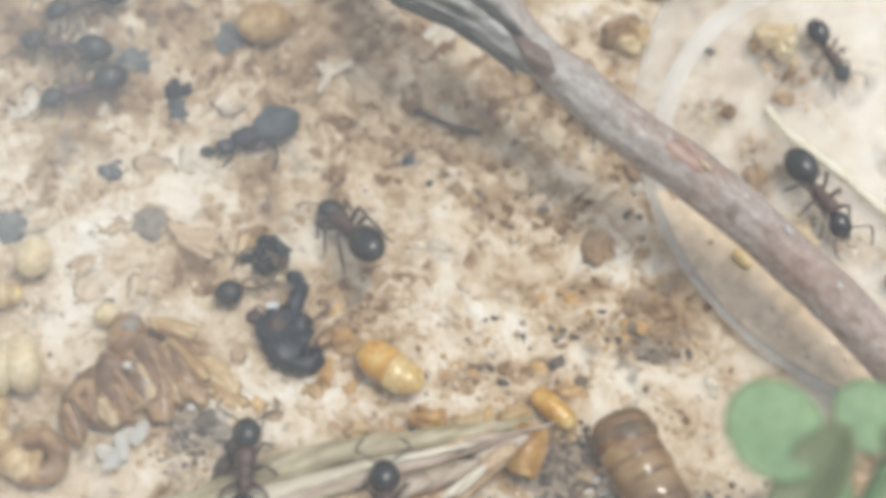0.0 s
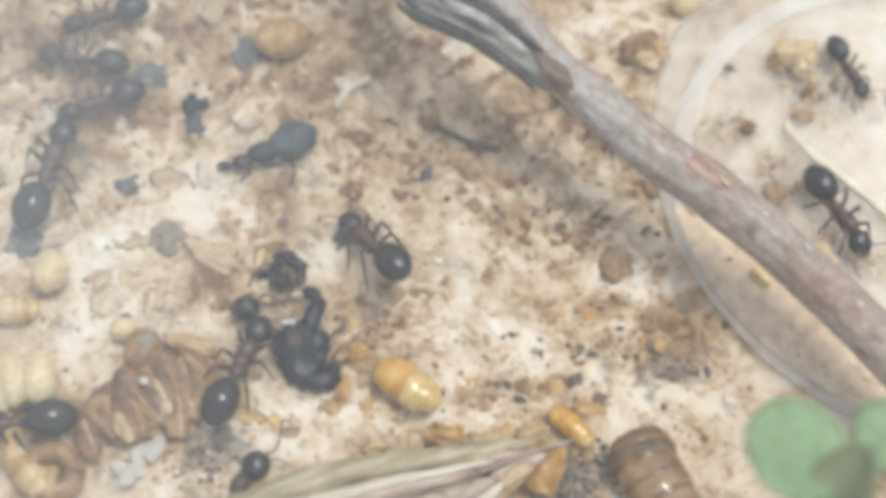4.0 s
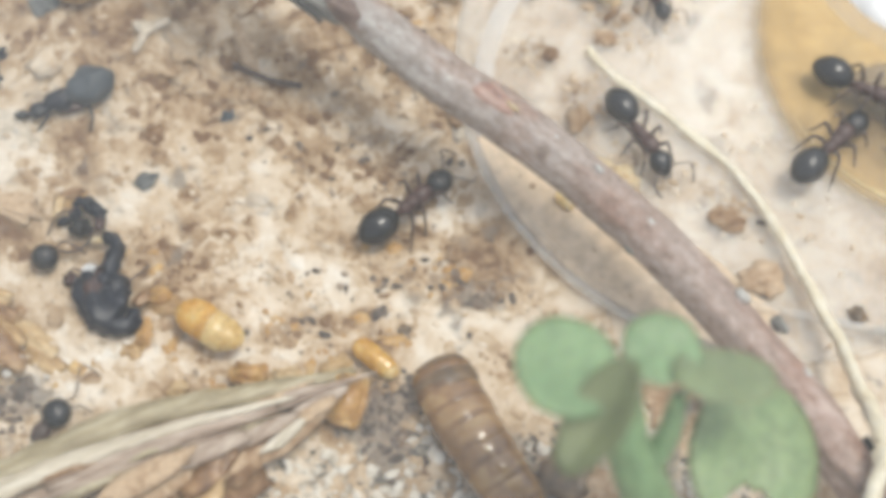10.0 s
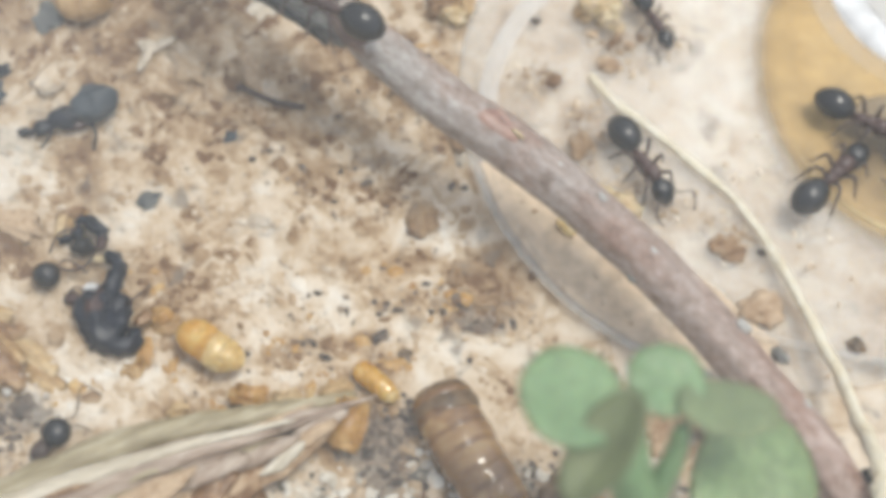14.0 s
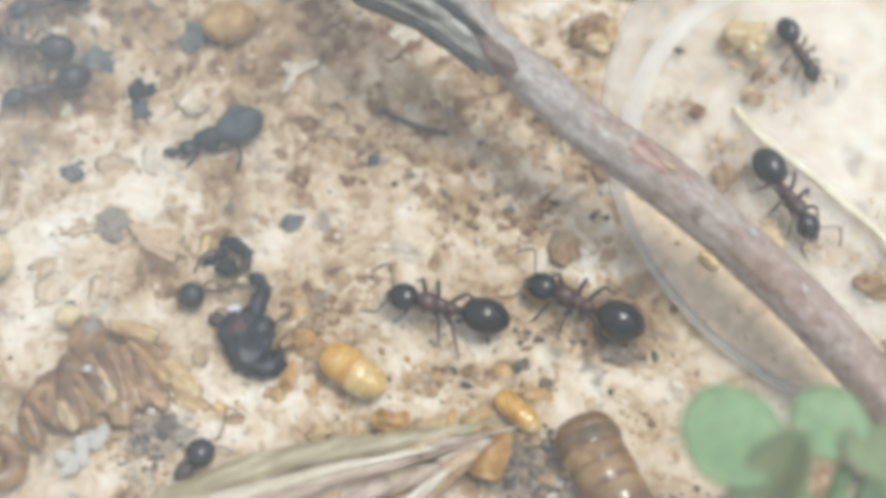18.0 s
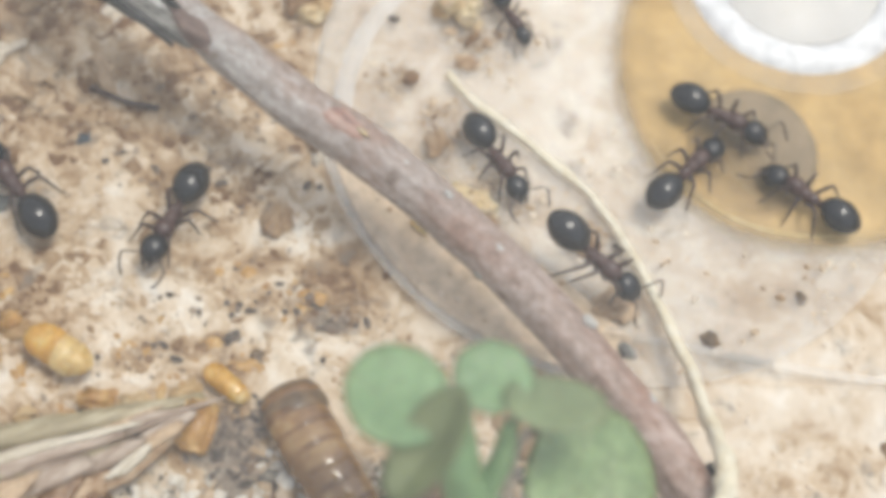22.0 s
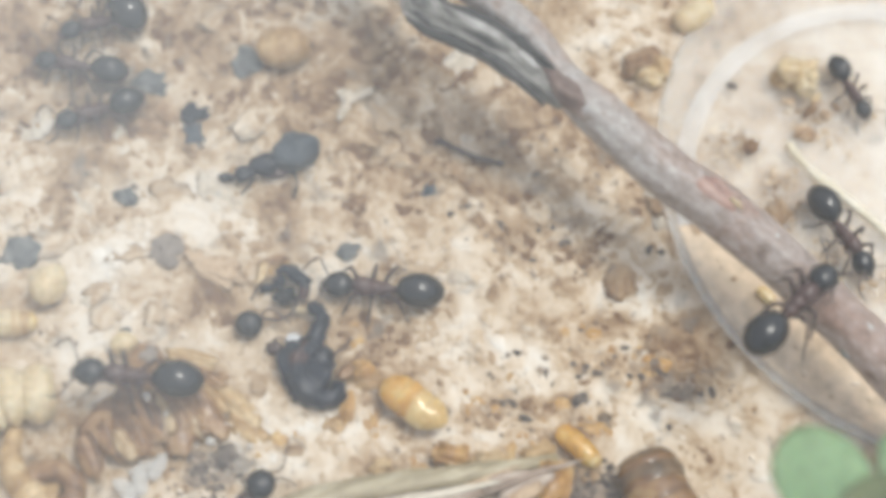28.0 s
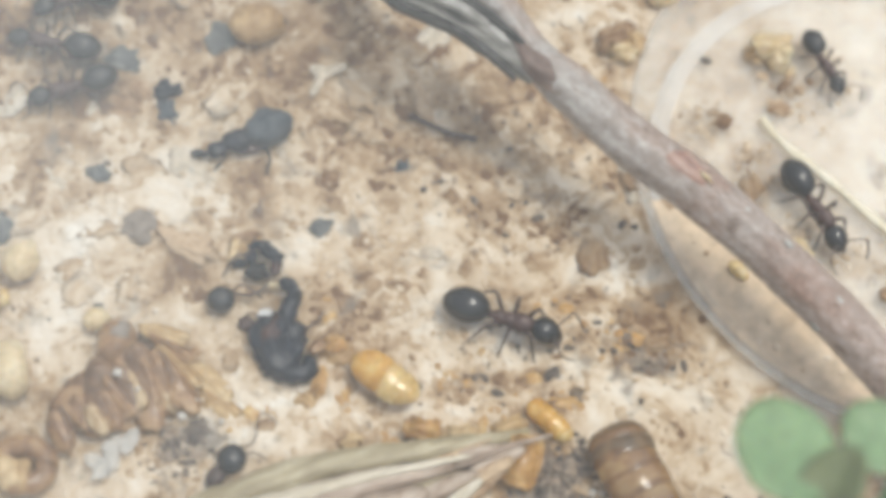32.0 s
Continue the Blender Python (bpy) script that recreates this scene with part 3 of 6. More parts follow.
# ---- twig ----
TWIG = [(-15.0, 26.5, 1.2), (-9.5, 22.6, 4.4), (-4.0, 18.5, 7.4), (-0.2, 15.2, 8.6), (2.1, 13.3, 8.8), (3.9, 11.7, 8.6), (5.6, 9.4, 8.3), (7.5, 7.7, 7.95), (11.13, 4.61, 7.5), (14.56, 2.25, 7.2), (19.22, -1.47, 6.3), (23.22, -5.68, 6.0), (27.1, -10.3, 5.5), (29.8, -14.0, 5.3), (31.8, -17.0, 4.7), (34.2, -19.9, 4.0), (36.4, -22.3, 3.4), (42.0, -28.4, 1.2)]


def bark_tube(bm, line, radius, n=40, ridges=0.07, seed=0.0):
    """A tube with ridges and furrows that run along it."""
    rings, run = [], 0.0
    for i, q in enumerate(line):
        if i:
            run += (q - line[i - 1]).length
        d = (line[min(i + 1, len(line) - 1)] - line[max(i - 1, 0)]).normalized()
        side = d.cross(Vector((0, 0, 1))).normalized()
        top = side.cross(d)
        ring = []
        for k in range(n):
            a = 2 * math.pi * k / n
            e = 1 + ridges * noise.noise(Vector((math.cos(a) * 3.2, math.sin(a) * 3.2, run * 0.16 + seed))) + 0.05 * noise.noise(Vector((math.cos(a), math.sin(a), run * 0.5 + seed)))
            ring.append(bm.verts.new(q + (side * math.cos(a) + top * math.sin(a)) * radius(i / (len(line) - 1)) * e))
        rings.append(ring)
    for a, b in zip(rings, rings[1:]):
        for k in range(n):
            bm.faces.new((a[k], a[(k + 1) % n], b[(k + 1) % n], b[k]))
    bm.faces.new(list(reversed(rings[0])))
    bm.faces.new(rings[-1])


def build_twig():
    t = thing("twig", "grey-brown dry twig with a split bark end", "twig")
    line = smooth_line(TWIG, 10)

    def girth(s):
        return 1.38 + 0.08 * math.sin(s * 21) * math.sin(s * 9) - 0.42 * max(0.0, min(1.0, (0.41 - s) / 0.07)) + 0.5 * max(0, s - 0.7)

    bm = bmesh.new()
    bark_tube(bm, line, girth, ridges=0.1, seed=2.0)
    part("stem", bm, BARK, t)
    # bark split off along the upper end, with a furrow between it and the stem
    flap = [Vector(q) for q in smooth_line([(-3.3, 17.0, 7.6), (-2.7, 14.6, 8.2), (-2.5, 13.4, 8.4), (-1.5, 12.5, 8.6), (0.1, 11.7, 8.7), (1.9, 10.8, 8.7), (3.4, 9.7, 8.6), (4.6, 8.7, 8.4), (5.6, 7.9, 8.1)], 8)]
    bm = bmesh.new()
    bark_tube(bm, flap, lambda s: 0.3 + 0.62 * math.sin(math.pi * min(1, 0.16 + s * 0.84)) ** 0.6, n=44, ridges=0.34, seed=8.0)
    part("bark_flap", bm, OLD_BARK, t, "split grey bark flap")
    # a black tube paints the shade in the furrow
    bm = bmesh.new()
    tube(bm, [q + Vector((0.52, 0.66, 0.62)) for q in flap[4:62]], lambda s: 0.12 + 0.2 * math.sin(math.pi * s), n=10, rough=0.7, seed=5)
    part("furrow_shade", bm, BARK_AND_SHADE, t, "painted shade of the furrow under the flap")
    # a ragged black line follows the flap's lower edge
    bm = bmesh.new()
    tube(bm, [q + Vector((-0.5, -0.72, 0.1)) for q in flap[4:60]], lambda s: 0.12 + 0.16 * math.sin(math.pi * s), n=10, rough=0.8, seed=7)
    part("flap_line", bm, BARK_AND_SHADE, t, "ragged black line along the flap edge")
    bm = bmesh.new()
    ball(bm, (3.5, 9.9, 9.0), (0.75, 0.42, 0.45), (0, 6, -42), rough=0.5, seed=3)
    part("bark_patch", bm, ASH, t, "pale lichen patch")
    bm = bmesh.new()
    ball(bm, (5.8, 8.25, 8.7), (2.0, 0.62, 0.75), (0, 6, -42), 20, 12, rough=0.5, seed=4)
    part("peeled_spot", bm, FLAKE_DARK, t, "dark brown peeled spot")
    bm = bmesh.new()
    ball(bm, (13.8, 2.85, 8.0), (2.1, 0.75, 0.95), (0, 4, -38), 20, 12, rough=0.3, seed=2)
    part("knot", bm, SCAR, t, "reddish peeled knot")
    bm = bmesh.new()
    ball(bm, (14.7, 2.2, 8.75), (0.45, 0.13, 0.16), (0, 6, -42), 10, 6, rough=0.5, seed=5)
    part("knot_sliver", bm, CREAM, t, "pale sliver in the knot")
    for x, y, z, s, m in ((19.3, -1.0, 7.7, 0.22, ASH), (21.9, -4.0, 7.4, 0.2, ASH), (26.6, -8.0, 6.7, 0.34, ASH), (28.6, -9.4, 6.0, 0.42, OLD_BARK), (17.0, 0.8, 8.0, 0.18, ASH), (24.2, -7.9, 6.4, 0.3, OLD_BARK), (29.6, -12.2, 6.3, 0.25, ASH), (21.0, -5.0, 6.2, 0.35, OLD_BARK)):
        bm = bmesh.new()
        ball(bm, (x, y, z), (s * 1.5, s, s * 0.7), (0, 0, -45), 10, 6, rough=0.4, seed=x)
        part("bud_scar", bm, m, t)
    bm = bmesh.new()
    tube(bm, smooth_line([(32.5, -19.3, 5.5), (33.7, -21.2, 5.2), (35.0, -22.9, 4.7), (37.4, -25.7, 3.7)], 5), lambda s: 0.12 + 0.22 * math.sin(math.pi * s), n=8, rough=0.5)
    part("pale_strip", bm, CREAM, t, "pale peeled strip")
    for pts, r in (([(30.9, -17.3, 6.0), (32.4, -19.0, 5.5), (34.3, -21.4, 4.9), (36.5, -24.2, 4.1)], 0.3), ([(33.6, -17.4, 5.6), (34.9, -18.9, 5.1), (36.5, -20.7, 4.5), (38.2, -22.7, 3.9)], 0.26), ([(32.8, -16.9, 6.1), (34.3, -18.8, 5.5), (36.0, -20.9, 4.9)], 0.34)):
        bm = bmesh.new()
        tube(bm, smooth_line(pts, 6), lambda q, r=r: r * (0.35 + 0.65 * math.sin(math.pi * q)), n=8, rough=0.7, seed=r * 30)
        part("bark_fibre", bm, FLAKE_DARK, t, "dark split bark fibre")
    bm = bmesh.new()
    ball(bm, (32.9, -16.0, 5.2), (0.5, 0.75, 0.6), (0, 0, 35), 12, 8, rough=0.5, seed=9)
    part("bark_lip", bm, BARK_AND_SHADE, t, "dark torn bark lip")


build_twig()


# ---- clear dish, syrup and cap ----
def band(bm, c, r0, r1, z0, z1, a0, a1):
    """A flat low ring or part of one, domed across."""
    n = int((a1 - a0) / 3)
    rows = []
    for k in range(n + 1):
        a = radians(a0 + (a1 - a0) * k / n)
        rows.append([bm.verts.new((c[0] + r * math.cos(a), c[1] + r * math.sin(a), z)) for r, z in ((r0, z0), (r0 + (r1 - r0) * 0.3, z1), (r0 + (r1 - r0) * 0.7, z1), (r1, z0))])
    for a, b in zip(rows, rows[1:]):
        for k in range(3):
            bm.faces.new((a[k], a[k + 1], b[k + 1], b[k]))


def build_dish():
    t = thing("plastic_dish", "clear round plastic dish lying on the sand", "dish")
    bm = bmesh.new()
    disc(bm, (31, 9), 18.6, 18.6, 0.70, 0.75, n=96, lip=0.04)
    part("base", bm, DISH, t)
    bm = bmesh.new()
    band(bm, (31, 9), 17.2, 18.5, 0.756, 0.772, 120, 300)
    part("rim", bm, CLEAR_BAND, t, "milky dish rim")
    # a thin pale tube stands in for the rim's highlight line
    bm = bmesh.new()
    tube(bm, [(31 + 18.4 * math.cos(a), 9 + 18.4 * math.sin(a), 0.79) for a in [radians(130 + 1.5 * k) for k in range(91)]], lambda s: 0.05 * min(1, 0.1 + 6 * min(s, 1 - s)), n=8)
    part("rim_glint", bm, CLEAR_RIM, t, "pale line painted as the rim highlight")
    bm = bmesh.new()
    band(bm, (27.5, 7), 12.9, 14.1, 0.8, 0.98, 60, 190)
    part("inner_ring", bm, CLEAR_RING, t, "frosted inner ring")
    # a flat tan-brown patch fills the dish between rim and twig
    bm = bmesh.new()
    outer = [(31 + 18 * math.cos(radians(a)), 9 + 18 * math.sin(radians(a))) for a in range(194, 266, 4)]
    inner = [(16.9 + 13.4 * f, 5.8 - 12.4 * f + 0.35 * noise.noise(Vector((f * 6, 1, 2)))) for f in [k / 20 for k in range(21)]]
    loop = outer + inner[::-1]
    low = [bm.verts.new((x, y, 0.752)) for x, y in loop]
    top = [bm.verts.new((x, y, 0.764)) for x, y in loop]
    bm.faces.new(top)
    for k in range(len(loop)):
        bm.faces.new((low[k], low[(k + 1) % len(loop)], top[(k + 1) % len(loop)], top[k]))
    part("stain", bm, TAN_PATCH, t, "flat brown patch", smooth=False)


def build_strip():
    t = thing("plastic_strip", "clear plastic strip half buried in sand", "plastic strip")
    bm = bmesh.new()
    tube(bm, smooth_line([(28.6, -6.2, 0.95), (33.7, -7.4, 1.0), (40.1, -8.7, 0.8), (47, -9.6, 0.6), (58, -10.4, 0.5)], 6), 0.3, n=8)
    part("edge", bm, CLEAR_RIM, t, "milky raised edge")
    bm = bmesh.new()
    a = [(28.4, -9.8), (35, -9.4), (47, -9.8), (58, -10.6)]
    b = [(30.0, -11.0), (36, -11.9), (48, -13.6), (58, -14.2)]
    va, vb = [bm.verts.new((*p, 0.6)) for p in a], [bm.verts.new((*p, 0.42)) for p in b]
    vc = [bm.verts.new((p[0], p[1], 0.3)) for p in b]
    vd = [bm.verts.new((p[0], p[1], 0.3)) for p in a]
    for k in range(3):
        bm.faces.new((va[k], va[k + 1], vb[k + 1], vb[k]))
        bm.faces.new((vb[k], vb[k + 1], vc[k + 1], vc[k]))
        bm.faces.new((vd[k], vd[k + 1], va[k + 1], va[k]))
    part("sheet", bm, CLEAR_SHEET, t, smooth=False)


def build_syrup():
    t = thing("syrup_puddle", "amber sugar syrup puddle on the clear dish", "syrup")
    # a low dome, nearly square at its corners, thin at the edge
    rings, n = 18, 96

    def spot(a, f):
        c, d = math.cos(a), math.sin(a)
        e = (abs(c) ** 2.25 + abs(d) ** 2.25) ** (-1 / 2.25) * (1 + 0.03 * noise.noise(Vector((c * 1.4, d * 1.4, 2.0))))
        return Vector((42.9 + 12.7 * e * f * c, 10.8 + 12.7 * e * f * d, 0.79 + 0.34 * (1 - f ** 4)))

    bm = bmesh.new()
    depth = bm.verts.layers.float.new("depth")
    loops = []
    for j in range(1, rings + 1):
        loop = [bm.verts.new(spot(2 * math.pi * k / n, j / rings)) for k in range(n)]
        for p in loop:
            p[depth] = min(1.0, (1 - j / rings) / 0.15)
        loops.append(loop)
    mid = bm.verts.new(spot(0, 0))
    mid[depth] = 1.0
    for k in range(n):
        bm.faces.new((mid, loops[0][k], loops[0][(k + 1) % n]))
    for a, b in zip(loops, loops[1:]):
        for k in range(n):
            bm.faces.new((a[k], b[k], b[(k + 1) % n], a[(k + 1) % n]))
    part("pool", bm, SYRUP, t)
    # a watery patch on the dome, thickest along its far edge
    bm = bmesh.new()
    depth = bm.verts.layers.float.new("depth")
    loops = []
    for j in range(15):
        loop = []
        for k in range(72):
            a, f = 2 * math.pi * k / 72, j / 14
            x, y = 38.5 + 4.2 * f * math.cos(a), 5.1 + 4.5 * f * math.sin(a)
            q = max(abs(x - 42.9), abs(y - 10.8)) / 12.7
            r = math.hypot(x - 42.9, y - 10.8) / 12.9
            p = bm.verts.new((x, y, 0.82 + 0.34 * (1 - min(q, r) ** 4)))
            p[depth] = min(1.0, (1 - f) / 0.1) * min(1.0, max(0.3, 0.62 + 0.45 * f * math.cos(a - 0.75)))
            loop.append(p)
        loops.append(loop)
    for a, b in zip(loops, loops[1:]):
        for k in range(72):
            bm.faces.new((a[k], b[k], b[(k + 1) % 72], a[(k + 1) % 72]))
    bmesh.ops.remove_doubles(bm, verts=bm.verts, dist=1e-4)
    part("wet_patch", bm, WET, t, "grey watery patch")
    # the fold's bright crest is put into its lighter colour
    bm = bmesh.new()
    tube(bm, [spot(radians(205 + 2.5 * k), 0.885) for k in range(36)], lambda q: 0.03 + 0.13 * math.sin(math.pi * q), n=8, flat=0.4)
    part("meniscus", bm, LIT_SYRUP, t, "amber fold of syrup with a painted bright crest")
    c = thing("bottle_cap_ring", "white round plastic bottle top standing in syrup", "bottle top")
    bm = bmesh.new()
    centre = (43.1, 17.8)
    prof = [(7.3, 1.12), (7.1, 1.35), (6.7, 1.52), (6.3, 1.6), (5.8, 1.6), (5.5, 1.5), (5.3, 1.3), (5.2, 1.12)]
    loops = [[bm.verts.new((centre[0] + r * math.cos(2 * math.pi * k / 80), centre[1] + r * math.sin(2 * math.pi * k / 80), z)) for k in range(80)] for r, z in prof]
    for a, b in zip(loops, loops[1:]):
        for k in range(80):
            bm.faces.new((a[k], a[(k + 1) % 80], b[(k + 1) % 80], b[k]))
    part("ring", bm, WHITE, c)
    bm = bmesh.new()
    band(bm, centre, 7.2, 8.7, 1.16, 1.24, 0, 360)
    part("flange", bm, FLANGE, c, "milky clear flange")
    bm = bmesh.new()
    disc(bm, centre, 5.25, 5.25, 1.2, 1.4, n=60, lip=0.1)
    part("window", bm, MILKY, c, "cloudy clear middle")


# ---- leafy sprig ----
def leaf_mesh(rx, ry, cup=0.12, thick=0.35, fold=0.0, seed=0.0, bite=None):
    """A round fleshy leaf along +x from its stalk at the origin."""
    bm = bmesh.new()
    n, rings = 80, 7
    top, low = [], []
    for j in range(1, rings + 1):
        f = j / rings
        a_ring, b_ring = [], []
        for k in range(n):
            a = 2 * math.pi * k / n
            r = 1 + 0.05 * noise.noise(Vector((math.cos(a) * 1.5, math.sin(a) * 1.5, seed)))
            if bite:
                # the edge stops where it meets the round bite
                bx, by, br = bite
                along = bx * math.cos(a) + by * math.sin(a)
                gap = br * br * (1 + 0.12 * math.sin(9 * a)) - (bx * bx + by * by - along * along)
                if along > 0 and gap > 0:
                    r = min(r, (along - math.sqrt(gap)) / rx)
            x, y = rx + rx * r * f * math.cos(a), ry * r * f * math.sin(a)
            z = cup * (x - rx) ** 2 / rx + cup * y * y / ry + fold * abs(y) - 0.03 * math.cos(6 * a) * f
            e = thick * (1 - f ** 10) * 0.5
            a_ring.append(bm.verts.new((x, y, z + e)))
            b_ring.append(bm.verts.new((x, y, z - e)) if j < rings else a_ring[-1])
        top.append(a_ring)
        low.append(b_ring)
    for side, flip in ((top, False), (low, True)):
        c = bm.verts.new((rx, 0, (thick if not flip else -thick) * 0.5))
        for k in range(n):
            tri = (c, side[0][k], side[0][(k + 1) % n])
            bm.faces.new(tri[::-1] if flip else tri)
        for a, b in zip(side, side[1:]):
            for k in range(n):
                q = (a[k], b[k], b[(k + 1) % n], a[(k + 1) % n])
                bm.faces.new(q[::-1] if flip else q)
    return bm


def build_sprig():
    t = thing("leafy_sprig", "small green sprig with round fleshy leaves", "plant")
    bm = bmesh.new()
    tube(bm, smooth_line([(24.5, -26.5, 0.0), (23, -24, 4.5), (20.8, -21.6, 9.5), (18.7, -19.0, 13.6), (18.1, -16.9, 15.8), (18.3, -15.4, 16.7)], 8), lambda s: 1.45 - 0.95 * s ** 2, n=14, rough=0.12)
    part("stem", bm, LEAF, t)
    bm = bmesh.new()
    tube(bm, smooth_line([(19.1, -19.4, 12.6), (20.2, -18.0, 14.2), (20.6, -16.6, 16.2)], 6), lambda s: 0.8 - 0.4 * s, n=10, rough=0.1)
    part("side_stem", bm, LEAF, t)
    # rows: stalk point, aim yaw, pitch, roll, half length, half width, cup, bitten, fold, underside
    for x, y, z, yaw, pitch, roll, rx, ry, cup, notch, fold, back in (
        (17.9, -15.6, 16.7, 180, -5, 8, 2.5, 2.65, 0.06, 0, 0, 0),
        (19.4, -16.5, 16.9, 78, 4, 0, 1.85, 1.85, 0.08, 0, 0, 0),
        (20.0, -15.9, 17.0, -4, 6, -14, 2.55, 1.55, 0.12, 0, 0, 2),
        (18.5, -15.7, 17.8, 236, 14, 24, 3.0, 1.55, 0.2, 0, 0.25, 1),
        (21.5, -18.3, 12.0, 2, 16, 12, 3.6, 4.0, 0.05, 1, 0, 3),
    ):
        leaf = part("leaf", leaf_mesh(rx, ry, cup, 0.26, fold, x, (-0.5, -3.1, 1.9) if notch else None), (LEAF, LEAF_BACK, OLIVE, LEAF_PALE)[back], t, ("", "dark olive folded leaf", "olive leaf", "pale torn leaf")[back])
        leaf.matrix_basis = pose(x * MM, y * MM, z * MM, roll, pitch, yaw)


def build_feeler():
    """A dry jointed feeler caught between stem and leaf."""
    t = thing("dry_feeler", "pale beaded dry insect feeler beside the sprig", "dry feeler")
    line = smooth_line([(22.3, -15.8, 12.6), (21.5, -16.4, 12.4), (20.9, -18.4, 11.6), (21.1, -20.0, 10.8), (21.9, -20.9, 10.2)], 3)
    for k, (a, b) in enumerate(zip(line, line[1:])):
        bm = bmesh.new()
        tube(bm, [a, a.lerp(b, 0.5), b], lambda s: 0.2 + 0.12 * math.sin(math.pi * s), n=8, rough=0.3, seed=k)
        part("joint", bm, LARVA_DARK if k == 0 else DUSTY_PALE, t)


# ---- dead insects, husks and larvae ----
def crumple(bm, amount, size, seed=0.0):
    """Push the surface in and out unevenly."""
    bm.normal_update()
    for p in bm.verts:
        p.co += p.normal * amount * (noise.noise(p.co / size + Vector((seed, 0, 0))) + 0.6 * noise.noise(p.co / (size * 0.45) + Vector((0, seed, 0))))


def husk_cluster(at, label, bits, seed):
    """A ragged clump of broken husk."""
    t = thing("husk_clump", label, "husk", at, group="golden pupae and husks")
    rnd = random.Random(seed)
    for k, (m, r, far) in enumerate(bits):
        a = rnd.uniform(0, 6.3)
        bm = bmesh.new()
        ball(bm, (far * math.cos(a), far * math.sin(a), r * 0.5), (r * rnd.uniform(0.9, 1.4), r * rnd.uniform(0.6, 1.0), r * 0.6), (rnd.uniform(-20, 20), rnd.uniform(-20, 20), rnd.uniform(0, 180)), 18, 12, rough=0.7, seed=seed + k)
        crumple(bm, 0.22 * r, 0.5 * r, k)
        part("scrap", bm, m, t)


def segmented(name, label, category, pts, radius, count, mats, sub="segment", flat=0.85, gap=0.1, joint=None):
    """A ringed body: one part a segment."""
    t = thing(name, label, category)
    line = smooth_line(pts, 12)
    n = len(line) - 1
    for k in range(count):
        a, b = int(n * k / count), max(int(n * k / count) + 2, int(n * (k + 1) / count) + 1)
        bm = bmesh.new()
        seg = line[a:min(b + 1, n + 1)]
        tube(bm, seg, lambda s, k=k: radius((k + s) / count) * (1 - gap + gap * 1.6 * math.sin(math.pi * min(1, 0.12 + 0.8 * s))), n=18, rough=0.05, seed=k, flat=flat)
        piece = part(sub, bm, mats[min(k, len(mats) - 1)] if len(mats) > 1 else mats[0], t)
        if joint and k:
            bm = bmesh.new()
            mid, d = line[a], (line[a + 1] - line[a - 1]).normalized()
            tube(bm, [mid + d * q for q in (-0.34, -0.14, 0.06, 0.2)], lambda q, k=k: radius(k / count) * (0.985 + 0.03 * math.sin(math.pi * q)), n=18, rough=0.05, seed=k, flat=flat)
            part("joint_ring", bm, joint, piece, "darker red-brown ring")
    return t


def build_larvae():
    dark, br = LARVA_DARK, LARVA
    segmented("mealworm_husk", "glossy brown mealworm husk lying on the sand", "larva", [(10.7, -9.9, 1.55), (11.5, -12.0, 1.8), (12.8, -14.5, 1.95), (14.4, -17.2, 1.7), (16.0, -20.6, 1.05)],
              lambda s: (1.85 - 0.35 * s) * (1 - 0.5 * max(0, s - 0.85) / 0.15) * min(1, 0.78 + 1.6 * s), 10, [dark, dark, br, br, br, br, br, br, br, br], gap=0.05, joint=LARVA_JOINT)
    segmented("mealworm_husk", "shiny reddish-brown larva half under a leaf", "larva", [(25.9, -19.9, 1.6), (27.4, -22.0, 1.8), (29.0, -24.8, 1.8), (30.4, -28.1, 1.5)], lambda s: 2.0 - 0.3 * s, 6, [LARVA], gap=0.05, joint=LARVA_JOINT)
    segmented("pale_larva", "pale ringed larva skin lying on plaster", "larva", [(-25.2, -9.8, 0.9), (-24.3, -8.7, 1.2), (-23.0, -8.0, 1.25), (-20.9, -7.6, 1.1)], lambda s: 1.15 + 0.3 * min(1, 2 * s), 4, [CREAM], gap=0.3)
    segmented("pale_larva", "thin tan ringed larva skin curled at the end", "larva", [(-22.7, -9.7, 0.8), (-22.8, -11.1, 0.9), (-22.4, -12.3, 0.9), (-21.3, -13.4, 0.9), (-20.1, -13.5, 0.9)], lambda s: 0.45 + 0.5 * s, 8, [TAN], gap=0.14)


def build_pupa(at, turn, size, label, mats=(GOLD, GOLD)):
    """A capsule of ringed segments along x."""
    t = thing("golden_pupa", label, "pupa", at, turn, group="golden pupae and husks")
    l, w = size
    cuts = (-1.0, -0.38, 0.0, 0.36, 0.7, 1.0)
    for k, (a, b) in enumerate(zip(cuts, cuts[1:])):
        bm = bmesh.new()
        line = [(l * (a + (b - a) * s / 8), 0, w * 0.85) for s in range(9)]

        def girth(s, a=a, b=b):
            x = a + (b - a) * s
            return w * (max(0.02, 1 - abs(x) ** 3.2) ** 0.5) * (1 + 0.012 * math.sin(math.pi * s)) * (1 - 0.14 * (x + 1) / 2)
        tube(bm, line, girth, n=22, rough=0.16, seed=at[0], flat=0.85)
        part("head_end" if k == 0 else "segment", bm, (mats[0], mats[0], mats[1], mats[1], PALE_GOLD)[k], t)


